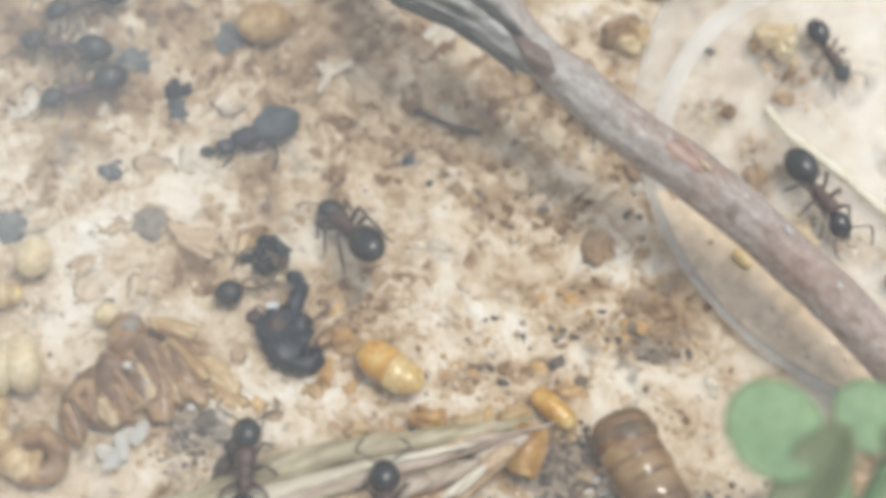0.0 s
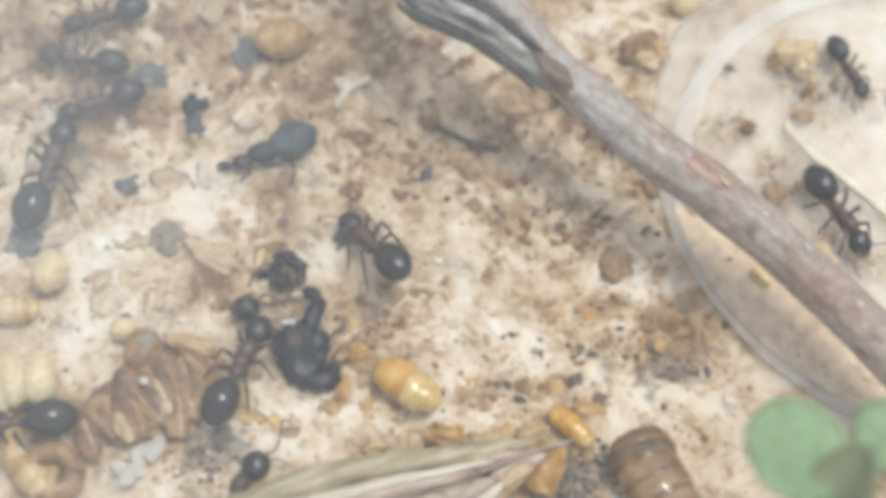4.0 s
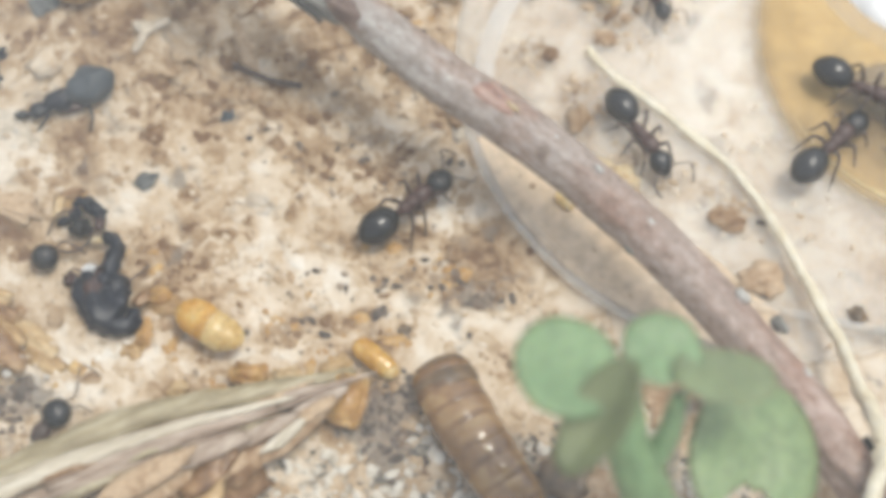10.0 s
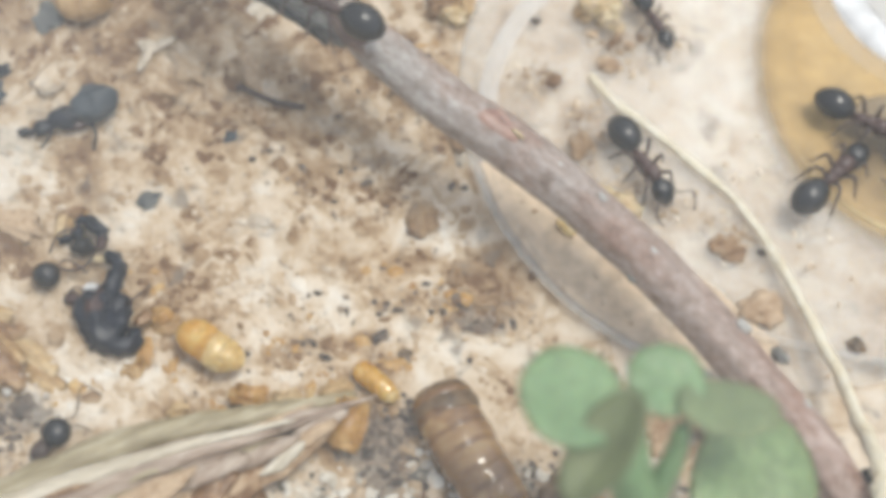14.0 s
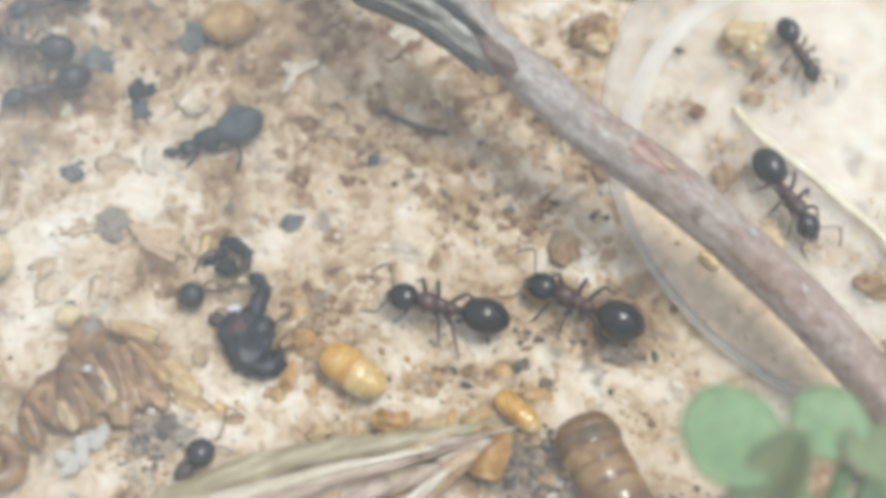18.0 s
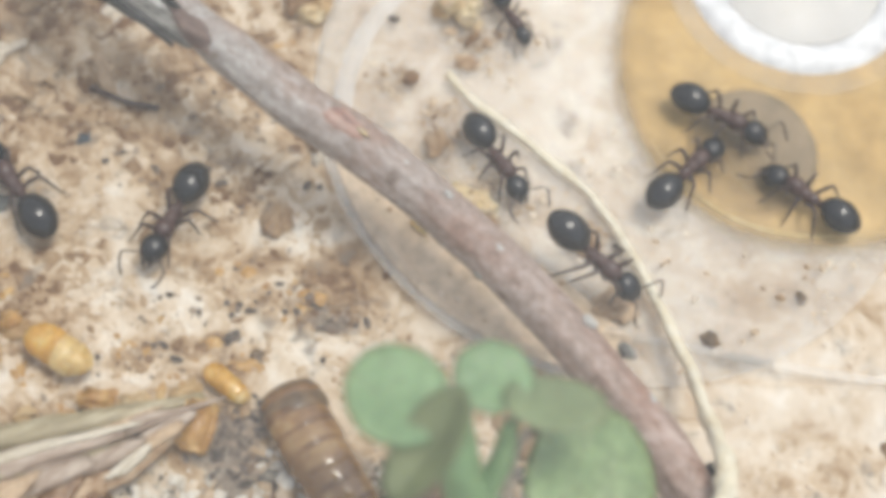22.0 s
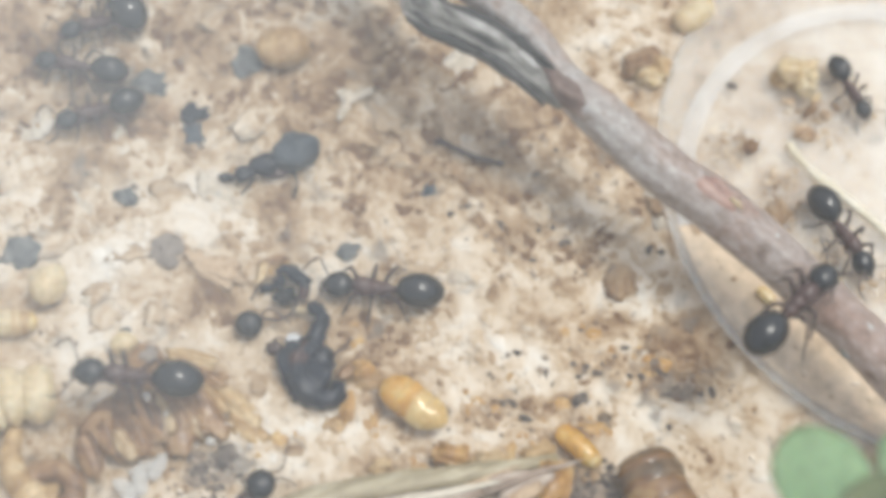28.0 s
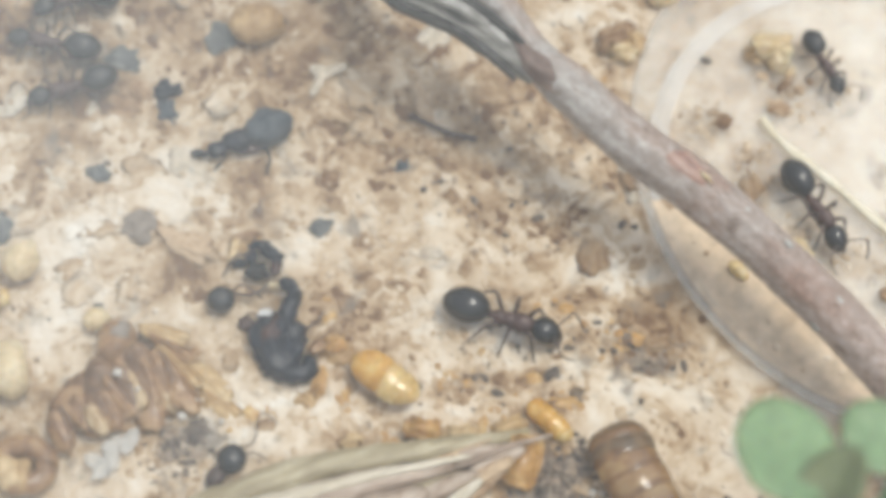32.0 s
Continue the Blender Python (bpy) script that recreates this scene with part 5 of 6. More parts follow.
# ---- added haze cover ----
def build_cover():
    """An added clear acrylic cover; its film paints a pale haze, denser far left."""
    m = bpy.data.materials.new("painted_haze_acrylic")
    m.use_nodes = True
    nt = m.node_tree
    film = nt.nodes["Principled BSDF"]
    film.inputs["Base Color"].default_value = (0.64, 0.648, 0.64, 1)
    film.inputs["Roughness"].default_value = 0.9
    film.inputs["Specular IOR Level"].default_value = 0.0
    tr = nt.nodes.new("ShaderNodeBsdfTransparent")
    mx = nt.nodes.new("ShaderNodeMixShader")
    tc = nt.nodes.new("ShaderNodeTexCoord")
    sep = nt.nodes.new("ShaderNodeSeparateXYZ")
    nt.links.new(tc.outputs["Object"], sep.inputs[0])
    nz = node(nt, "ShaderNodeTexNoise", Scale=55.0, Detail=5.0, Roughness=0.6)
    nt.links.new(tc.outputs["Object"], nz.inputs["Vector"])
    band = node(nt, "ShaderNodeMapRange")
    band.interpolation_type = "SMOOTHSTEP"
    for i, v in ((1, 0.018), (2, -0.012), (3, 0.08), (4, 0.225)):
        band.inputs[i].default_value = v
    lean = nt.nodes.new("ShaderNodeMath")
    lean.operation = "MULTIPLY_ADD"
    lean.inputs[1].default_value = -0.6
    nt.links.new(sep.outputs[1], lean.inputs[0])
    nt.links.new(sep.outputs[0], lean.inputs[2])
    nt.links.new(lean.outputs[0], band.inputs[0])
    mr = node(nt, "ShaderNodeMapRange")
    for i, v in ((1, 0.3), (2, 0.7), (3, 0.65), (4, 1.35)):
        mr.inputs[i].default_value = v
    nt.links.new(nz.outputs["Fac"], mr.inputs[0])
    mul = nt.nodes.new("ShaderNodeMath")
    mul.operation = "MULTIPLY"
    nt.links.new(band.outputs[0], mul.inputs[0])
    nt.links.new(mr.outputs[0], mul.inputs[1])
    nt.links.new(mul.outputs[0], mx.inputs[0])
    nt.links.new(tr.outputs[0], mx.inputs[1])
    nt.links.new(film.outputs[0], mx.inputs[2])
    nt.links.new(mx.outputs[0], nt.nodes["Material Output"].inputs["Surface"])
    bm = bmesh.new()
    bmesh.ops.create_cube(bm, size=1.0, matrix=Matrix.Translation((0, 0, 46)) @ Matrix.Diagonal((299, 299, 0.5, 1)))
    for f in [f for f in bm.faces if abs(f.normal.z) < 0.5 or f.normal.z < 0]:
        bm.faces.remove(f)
    tagged(part("haze_cover", bm, m, smooth=False), "added clear acrylic cover with painted haze", "cover", kind="structure")


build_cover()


# ---- loose litter ----
def lump(name, label, x, y, rx, ry, rz, turn, material, seed, group="litter", category="crumb", lift=0.0):
    t = thing(name, label, category, (x, y, lay(x, y) + lift), (0, 0, turn), group=group)
    bm = bmesh.new()
    ball(bm, (0, 0, rz * 0.45), (rx, ry, rz), u=22, v=14, rough=0.6, seed=seed)
    for p in bm.verts:
        p.co *= 1 + 0.2 * noise.noise(p.co * (2.6 / max(rx, 0.3)) + Vector((0, 0, seed)))
    part("body", bm, material, t)


def build_litter():
    rnd = random.Random(5)
    # crumbs that stand out one by one
    far = (
        (-17.7, 12.5, 0.9, BLUE_GREY, "dark_pellet", "dark blue-grey pellet on brown chaff"), (-12.2, 14.3, 0.9, BLUE_GREY, "dark_pellet", "dark blue-grey pellet on brown chaff"),
        (-15.0, 10.6, 0.7, DULL, "dark_pellet", "black crumbled pellet on brown chaff"), (-14.9, 9.2, 0.75, GREY_CHITIN, "dark_pellet", "dusty black pellet on brown chaff"),
        (-15.8, 1.4, 1.1, DUSTY, "dark_pellet", "grey beetle fragment on plaster"), (-5.6, 2.1, 0.6, BLUE_GREY, "dark_pellet", "small teal-grey pellet on plaster"),
        (-17.6, -3.4, 0.35, BLUE_GREY, "dark_pellet", "tiny teal-grey pellet on plaster"), (-18.4, 4.7, 0.7, BLUE_GREY, "dark_pellet", "dull grey scrap on plaster"), (-23.9, 0.9, 1.0, BLUE_GREY, "dark_pellet", "dull grey scrap on plaster"),
        (9.0, -7.2, 0.42, LARVA_DARK, "dark_crumb", "dark red-brown crumb beside a pupa"), (7.7, -6.1, 0.42, GRIT, "dark_crumb", "small black crumb on plaster"),
        (12.7, -7.4, 0.25, GRIT, "dark_crumb", "tiny black crumb on bare plaster"), (34.7, -6.8, 0.55, LARVA_DARK, "dark_crumb", "dark brown crumb on the plastic strip"),
        (40.4, -4.2, 0.35, LARVA_DARK, "dark_crumb", "brown crumb on sand"), (29.9, -1.0, 0.3, GRIT, "dark_crumb", "dark crumb on the dish"), (27.9, -0.7, 0.8, FLAKE, "bark_crumb", "brown bark crumb on the dish"),
    )
    near = (
        (29.6, -4.6, 1.2, FLAKE, "bark_crumb", "orange-brown bark crumb beside the twig"), (21.5, 2.3, 0.6, FLAKE, "bark_crumb", "brown crumb on the dish"), (19.6, 5.8, 0.7, CHAFF_CLOD, "bark_crumb", "brown crumb on the dish"),
        (14.6, 4.6, 0.5, FLAKE, "bark_crumb", "brown crumb on the dish rim"), (21.7, 11.3, 0.6, FLAKE, "bark_crumb", "brown crumb on the dish"), (17.3, 14.4, 0.35, GRIT, "dark_crumb", "grey crumb on the dish"),
        (18.2, 10.2, 0.5, FLAKE, "bark_crumb", "dusty brown clump on the dish"), (23.3, -1.6, 0.4, WHITE, "pale_crumb", "white crumb against the twig"),
        (24.0, -11.5, 1.6, FLAKE, "bark_crumb", "brown bark chunk below the sprig"), (17.6, -15.6, 1.5, LARVA_DARK, "bark_crumb", "dark bark chunk below the sprig"), (19.4, -16.6, 1.3, FLAKE, "bark_crumb", "brown bark chunk below the sprig"),
        (-6.0, -8.4, 0.55, TAN, "bark_crumb", "orange-brown crumb beside the dead beetle"), (-4.4, -5.6, 0.8, TAN, "bark_crumb", "orange husk crumb beside a pupa"), (-11.7, -10.4, 0.7, GRIT, "dark_crumb", "black gritty crumb beside the bug shell"),
        (13.0, 6.4, 1.2, CHAFF_CLOD, "bark_crumb", "tan clod on brown chaff"), (10.2, 1.2, 0.9, CHAFF_CLOD, "bark_crumb", "brown clod on plaster"), (12.0, -2.6, 0.55, CHAFF_CLOD, "bark_crumb", "brown crumb on plaster"), (13.8, -3.9, 0.75, CHAFF_CLOD, "bark_crumb", "brown crumb on plaster"),
        (-1.0, 6.4, 0.45, GREY_CHITIN, "dark_pellet", "grey seed on brown chaff"), (-10.2, -6.6, 0.5, GRAIN, "pale_crumb", "pale crumb beside the bug shell"),
        (39.9, -18.0, 0.7, LARVA_DARK, "bark_crumb", "grey-brown bark sliver on sand"), (44.6, -13.2, 0.5, FLAKE, "bark_crumb", "brown crumb on sand"),
    )
    for x, y, r, m, nm, lab in far + near:
        lift = 0.7 if math.hypot(x - 31, y - 9) < 18 and m is not None else 0.0
        lump(nm, lab, x, y, r * rnd.uniform(0.9, 1.25), r * rnd.uniform(0.7, 1.0), r * rnd.uniform(0.3, 0.45), rnd.uniform(0, 180), m, x + y, category="crumb", lift=lift - 0.05)
    # thin dark stick and pale star-shaped flake
    t = thing("thin_stick", "thin dark grass stem on brown chaff", "stem")
    bm = bmesh.new()
    tube(bm, smooth_line([(-0.7, 9.4, 0.7), (1.2, 8.4, 0.9), (3.3, 8.0, 0.7)], 6), 0.2, n=8, rough=0.2)
    part("stalk", bm, LIMB, t)
    t = thing("torn_flake", "pale torn papery flake on brown chaff", "flake")
    for k, (x, y, l, w, a) in enumerate(((-5.3, 12.2, 1.0, 0.3, 25), (-6.2, 11.2, 1.0, 0.28, 70), (-6.0, 12.0, 0.7, 0.4, -20))):
        piece = part("shred", plate_mesh(l, w, 0.1, 0.12, k * 2.9), PLASTER, t)
        piece.matrix_basis = pose(x * MM, y * MM, 0.7 * MM, 0, 0, a)
    # curled chips scattered over the chaff
    for k in range(96):
        x, y = rnd.uniform(-30, 14), rnd.uniform(-3, 22)
        if (y < 3 and x > -13 and rnd.random() < 0.85) or x - 6 > (14 - y) * 1.0:
            continue
        s = rnd.uniform(0.5, 1.3)
        t = thing("husk_chip", "thin brown husk chip lying on chaff", "husk", (x, y, lay(x, y)), (rnd.uniform(-5, 5), rnd.uniform(-5, 5), rnd.uniform(0, 360)), group="husk chips")
        bm = bmesh.new()
        made = ball(bm, (0, 0, 0.0), (s * rnd.uniform(0.8, 1.4), s * 0.65, 0.13), u=22, v=12, rough=0.8, seed=k)
        for p in made:
            p.co.z += 0.06 * noise.noise(p.co * 1.8)
        part("shell", bm, rnd.choice((CHAFF_CLOD, GRAIN, CHAFF_CLOD, PLASTER, FLAKE, CHAFF, CHAFF)), t)


def scatter(name, label, category, count, spots, sizes, material, seed, squash=0.6):
    """Many small grains as one mesh."""
    rnd = random.Random(seed)
    base = bmesh.new()
    bmesh.ops.create_icosphere(base, subdivisions=1, radius=1.0)
    bv = [v.co.copy() for v in base.verts]
    bf = [[v.index for v in f.verts] for f in base.faces]
    base.free()
    verts, faces, where = [], [], []
    for k in range(count):
        x, y = spots(rnd)
        where += [(x, y)] * len(bv)
        r = sizes[0] * (sizes[1] / sizes[0]) ** (rnd.random() ** 1.6)
        m = Matrix.Translation((x, y, (0.75 if name in ('dish_specks', 'dish_smudges') else lay(x, y)) + r * 0.25)) @ Euler((rnd.uniform(-0.5, 0.5), rnd.uniform(-0.5, 0.5), rnd.uniform(0, 6.3))).to_matrix().to_4x4() @ Matrix.Diagonal((r * rnd.uniform(0.8, 1.7), r * rnd.uniform(0.6, 1.1), r * squash * rnd.uniform(0.6, 1.2), 1))
        n = len(verts)
        for p in bv:
            q = m @ (p * rnd.uniform(0.75, 1.25))
            verts.append((q.x * MM, q.y * MM, q.z * MM))
        faces += [[n + i for i in f] for f in bf]
    me = bpy.data.meshes.new(name)
    me.from_pydata(verts, [], faces)
    me.materials.append(material)
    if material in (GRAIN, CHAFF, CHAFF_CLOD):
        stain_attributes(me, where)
    tagged(new(name, me), label, category, kind="stuff")


def flakes(name, label, category, count, spots, sizes, material, seed, rise=0.14):
    """Many thin uneven flakes lying flat, as one mesh."""
    rnd = random.Random(seed)
    verts, faces, where = [], [], []
    for k in range(count):
        x, y = spots(rnd)
        r = sizes[0] * (sizes[1] / sizes[0]) ** (rnd.random() ** 1.4)
        n, turn, long = rnd.choice((6, 7, 8)), rnd.uniform(0, 6.3), rnd.uniform(1.0, 1.9)
        z, tx, ty = lay(x, y), rnd.uniform(-0.07, 0.07), rnd.uniform(-0.07, 0.07)
        first = len(verts)
        where += [(x, y)] * (2 * n)
        edge = [rnd.uniform(0.65, 1.25) for _ in range(n)]
        for f, h in ((1.0, -0.06), (0.66, rise * r * rnd.uniform(0.6, 1.3))):
            for i in range(n):
                a = 2 * math.pi * i / n
                u, v = f * edge[i] * r * long * math.cos(a), f * edge[i] * r * math.sin(a)
                px, py = u * math.cos(turn) - v * math.sin(turn), u * math.sin(turn) + v * math.cos(turn)
                verts.append(((x + px) * MM, (y + py) * MM, (z + h + 0.05 * r + tx * px + ty * py) * MM))
        for i in range(n):
            j = (i + 1) % n
            faces.append((first + i, first + j, first + n + j, first + n + i))
        faces.append(tuple(first + n + i for i in range(n)))
    me = bpy.data.meshes.new(name)
    me.from_pydata(verts, [], faces)
    me.polygons.foreach_set("use_smooth", [True] * len(faces))
    me.materials.append(material)
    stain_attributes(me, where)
    tagged(new(name, me), label, category, kind="stuff")


def chaff_spot(rnd):
    while True:
        x, y = rnd.uniform(-40, 22), rnd.uniform(-10, 32)
        dense = 0.5 + 1.2 * noise.noise(Vector((x * 0.16, y * 0.16, 2.0))) + 0.045 * (y + 0.25 * x) - 0.1
        if math.hypot(x - 31, y - 9) > 19 and rnd.random() < dense:
            return x, y


def any_spot(rnd):
    while True:
        x, y = rnd.uniform(-40, 60), rnd.uniform(-36, 32)
        dense = 0.55 + 0.9 * noise.noise(Vector((x * 0.25, y * 0.25, 7.0))) - (0.38 if x > 22 else 0)
        if math.hypot(x - 13, (y + 7.6) * 1.3) < 3.6 and rnd.random() < 0.85:
            continue
        if math.hypot(x - 31, y - 9) > 19 and rnd.random() < dense:
            return x, y


def dish_spot(rnd):
    while True:
        x, y = rnd.uniform(13, 50), rnd.uniform(-12, 26)
        if math.hypot(x - 31, y - 9) < 18 and math.hypot(x - 41.5, y - 10) > 11.5 and rnd.random() < 0.35 + noise.noise(Vector((x * 0.3, y * 0.3, 5))) - 0.02 * y:
            return x, y


def smudge_spot(rnd):
    cx, cy, s = rnd.choice(((17.2, 10.4, 0.7), (16.8, 9.6, 0.8), (27.2, 1.0, 0.8), (28.6, 0.3, 0.7), (20.0, 8.0, 0.6), (21.7, 11.6, 0.6), (21.9, 12.8, 0.8), (28.5, -0.3, 0.6), (20.1, 6.0, 0.6), (21.9, 3.3, 0.7)))
    return rnd.gauss(cx, s), rnd.gauss(cy, s * 0.7)


def sand_spot(rnd):
    while True:
        x, y = rnd.uniform(-12, 30), rnd.uniform(-34, -12.5)
        if math.hypot(x - 7.4, y + 13.0) < 2.2 and rnd.random() < 0.8:
            continue
        if rnd.random() < min(1, (-12.0 - y) / 3 - abs(x - 6) * 0.03 + 0.3 * noise.noise(Vector((x * 0.4, y * 0.4, 1)))):
            return x, y


def clump_spot(rnd):
    cx, cy, s = rnd.choice(((11, -3.5, 2.2), (13.5, -4.5, 1.6), (3, -6, 2.0), (-2, -10.5, 2.0), (-12, -12.5, 2.0), (9, 4, 3.5), (6, 7, 3.0), (14, -15, 3.0), (4, 4, 3), (7, -4.5, 2.2), (8.5, -12.5, 0.9), (8.3, -11.2, 0.8)))
    return rnd.gauss(cx, s), rnd.gauss(cy, s * 0.7)


def left_spot(rnd):
    while True:
        x, y = rnd.uniform(-30, 6), rnd.uniform(-16, 4)
        if rnd.random() < 0.5 + 1.3 * noise.noise(Vector((x * 0.5, y * 0.5, 3.0))):
            return x, y


def brown_spot(rnd):
    cx, cy, s = rnd.choice(((-4.5, -3.5, 1.4), (-4, -6.5, 0.8), (11, -1.5, 2.2), (13.5, -3.5, 1.3), (3, -6, 1.4), (0, -9.8, 1.3), (-4, -10, 1.4), (-13, -2.5, 1.0), (8, -3.5, 2.0), (-20, 3.5, 2.2), (-13, -11.5, 1.2), (14, -17, 3), (3.5, -9, 1.3), (6.5, -7.5, 0.9), (8.6, -12.6, 1.0), (8.2, -11.0, 0.8), (8.4, -13.5, 0.9)))
    return rnd.gauss(cx, s), rnd.gauss(cy, s * 0.7)


def dirt_spot(rnd):
    cx, cy, s = rnd.choice(((7.0, -12.0, 0.7), (7.6, -13.2, 0.9), (8.4, -14.6, 0.9), (9.0, -11.2, 0.5), (15.4, -14.6, 0.8), (-12.4, -11.4, 0.8), (23.5, -19.5, 1.4)))
    return rnd.gauss(cx, s), rnd.gauss(cy, s)


def amber_spot(rnd):
    cx, cy, s = rnd.choice(((-4.6, -5.6, 0.7), (-4.0, -8.0, 0.6), (-1.5, -10.2, 1.2), (1.5, -10.0, 1.0), (4.6, -9.4, 0.8), (11.0, -3.6, 1.0), (8.6, -2.0, 0.9), (6.8, -6.8, 0.9), (8.6, -7.8, 0.5), (-10.2, 0.6, 0.5), (-8.8, -9.6, 1.0), (2.4, -6.6, 1.2), (-6.0, -3.2, 1.0), (9.5, 12.8, 1.2)))
    return rnd.gauss(cx, s), rnd.gauss(cy, s * 0.6)


build_litter()
scatter("dirt_crumbs", "dark gritty dirt beside straw and larva", "dirt", 620, dirt_spot, (0.08, 0.36), GRIT, 37, 0.5)
flakes("amber_flecks", "small amber and rust husk flecks", "husk flecks", 150, amber_spot, (0.1, 0.5), HUSK, 33, 0.25)
flakes("brown_dust", "brown husk dust gathered in patches", "dust", 1100, brown_spot, (0.1, 0.5), CHAFF_CLOD, 15, 0.12)
flakes("brown_chaff", "loose flat brown chaff over the plaster", "chaff", 5600, chaff_spot, (0.12, 0.62), CHAFF, 1, 0.08)
flakes("pale_flakes", "pale flat plaster flakes and dust", "flakes", 4200, any_spot, (0.12, 0.6), GRAIN, 2, 0.07)
scatter("brown_crumbs", "small brown crumbs among the chaff", "crumbs", 1800, chaff_spot, (0.08, 0.32), CHAFF, 8, 0.5)
scatter("pale_grains", "pale plaster grains and sand", "grains", 4200, any_spot, (0.07, 0.28), GRAIN, 9, 0.5)
scatter("plaster_grains", "grey and white plaster grains over the ground", "grains", 2600, left_spot, (0.07, 0.27), GRAIN, 21, 0.5)
scatter("white_sand", "grey and beige sand grains in a patch", "sand", 6500, sand_spot, (0.12, 0.42), SAND, 3, 0.5)
scatter("dark_grit", "dark grit specks scattered over the ground", "grit", 420, any_spot, (0.05, 0.2), GRIT, 4, 0.6)
scatter("dark_grit_clumps", "dark grit gathered in small clumps", "grit", 420, clump_spot, (0.07, 0.3), GRIT, 6, 0.6)
scatter("dish_smudges", "grey-brown dust smudges on the clear dish", "dust", 380, smudge_spot, (0.06, 0.22), CHAFF_CLOD, 14, 0.3)
scatter("dish_specks", "brown specks and sand inside the dish", "specks", 260, dish_spot, (0.06, 0.26), CHAFF, 12, 0.5)


# ---- ants ----
FEET = ((0.95, 2.3, 1.6), (0.2, 0.1, 2.1), (-0.45, -2.3, 1.9))


def build_ant(label, scale=0.85, tuck=0.0, spread=1.0, wobble=0.0, droop=0.0):
    """An ant that faces +x, standing on z = 0. tuck lowers the head, droop the gaster."""
    t = thing("ant", label, "ant", group="ants")
    t.scale = (scale,) * 3
    bm = bmesh.new()
    ball(bm, (0.78, 0, 1.55), (0.84, 0.64, 0.64), (0, -8, 0), 18, 12)
    ball(bm, (0.05, 0, 1.45), (0.66, 0.5, 0.52), (0, 5, 0), 16, 10)
    ball(bm, (-0.55, 0, 1.32), (0.62, 0.46, 0.48), (0, 18, 0), 16, 10)
    part("thorax", bm, BROWN_CHITIN, t)
    bm = bmesh.new()
    ball(bm, (-1.2, 0, 1.25), (0.24, 0.28, 0.42), (0, 12, 0), 12, 8)
    part("petiole", bm, BROWN_CHITIN, t)
    bm = bmesh.new()
    made = ball(bm, (-2.75, 0, 1.5 - droop), (1.52, 1.13, 1.06), (0, -6 + droop * 12, 0), 28, 20)
    for p in made:
        f = (p.co.x + 2.75) / 1.52
        if f < 0:
            p.co.y *= 1 - 0.12 * f * f
            p.co.z = 1.45 - droop + (p.co.z - 1.45 + droop) * (1 - 0.15 * f * f)
    part("gaster", bm, CHITIN, t, "shiny black ringed abdomen")
    bm = bmesh.new()
    made = ball(bm, (2.3, 0, 1.55 - tuck), (0.98, 0.86, 0.72), (0, 14 + tuck * 25, 0), 22, 16)
    for p in made:
        if p.co.x > 2.3:
            p.co.y *= 1 - 0.16 * (p.co.x - 2.3)
    head = part("head", bm, CHITIN, t)
    for s in (-1, 1):
        bm = bmesh.new()
        ball(bm, (2.25, 0.7 * s, 1.7 - tuck), (0.17, 0.1, 0.17), u=10, v=7)
        part("eye", bm, GREY_CHITIN, head)
        bm = bmesh.new()
        tube(bm, [(2.9, 0.3 * s, 1.3 - tuck), (3.22, 0.28 * s, 1.15 - tuck), (3.4, 0.06 * s, 1.05 - tuck)], lambda q: 0.16 - 0.09 * q, n=7)
        part("mandible", bm, LIMB, head)
        bm = bmesh.new()
        w = wobble * s
        tube(bm, smooth_line([(2.85, 0.32 * s, 1.9 - tuck), (3.25, 1.05 * s + w, 2.25 - tuck), (3.55, 1.55 * s + w, 2.2 - tuck), (4.1, 1.5 * s + 1.5 * w, 1.6 - tuck), (4.5, 1.25 * s + 2 * w, 1.1 - tuck * 0.5)], 4), lambda q: 0.06 if q < 0.5 else 0.075, n=6)
        part("antenna", bm, LIMB, head)
    legs = []
    for k, (hip, fx, fy) in enumerate(FEET):
        for s in (-1, 1):
            f = Vector((fx + wobble * s * (0.5 if k != 1 else -0.6), fy * s * spread, 0.05)) - Vector((hip, 0.36 * s, 1.15))
            knee = Vector((f.x * 0.42, f.y * 0.5, 1.05))
            ankle = Vector((f.x * 0.82, f.y * 0.86, f.z + 0.3))
            bm = bmesh.new()
            ball(bm, (0, 0, 0), (0.26, 0.24, 0.28), u=8, v=6)
            tube(bm, smooth_line([(0, 0, 0), knee * 0.5 + Vector((0, 0, 0.12)), knee], 4), lambda q: 0.09 + 0.065 * math.sin(math.pi * q), n=7)
            leg = part("leg", bm, LIMB, t, at=(hip, 0.36 * s, 1.15))
            bm = bmesh.new()
            tube(bm, [knee, knee.lerp(ankle, 0.5) + Vector((0, 0, 0.05)), ankle], lambda q: 0.115 - 0.035 * q, n=7)
            part("shin", bm, LIMB, leg)
            bm = bmesh.new()
            tube(bm, [ankle, f], lambda q: 0.055 - 0.02 * q, n=6)
            part("foot", bm, LIMB, leg)
            legs.append(leg)
    return t, legs


def still_ant(label, x, y, turn, scale, z=0.0, **how):
    ant, legs = build_ant(label, scale, **how)
    ant.matrix_basis = pose(x * MM, y * MM, z * MM, 0, 0, turn) @ Matrix.Diagonal((scale, scale, scale, 1))


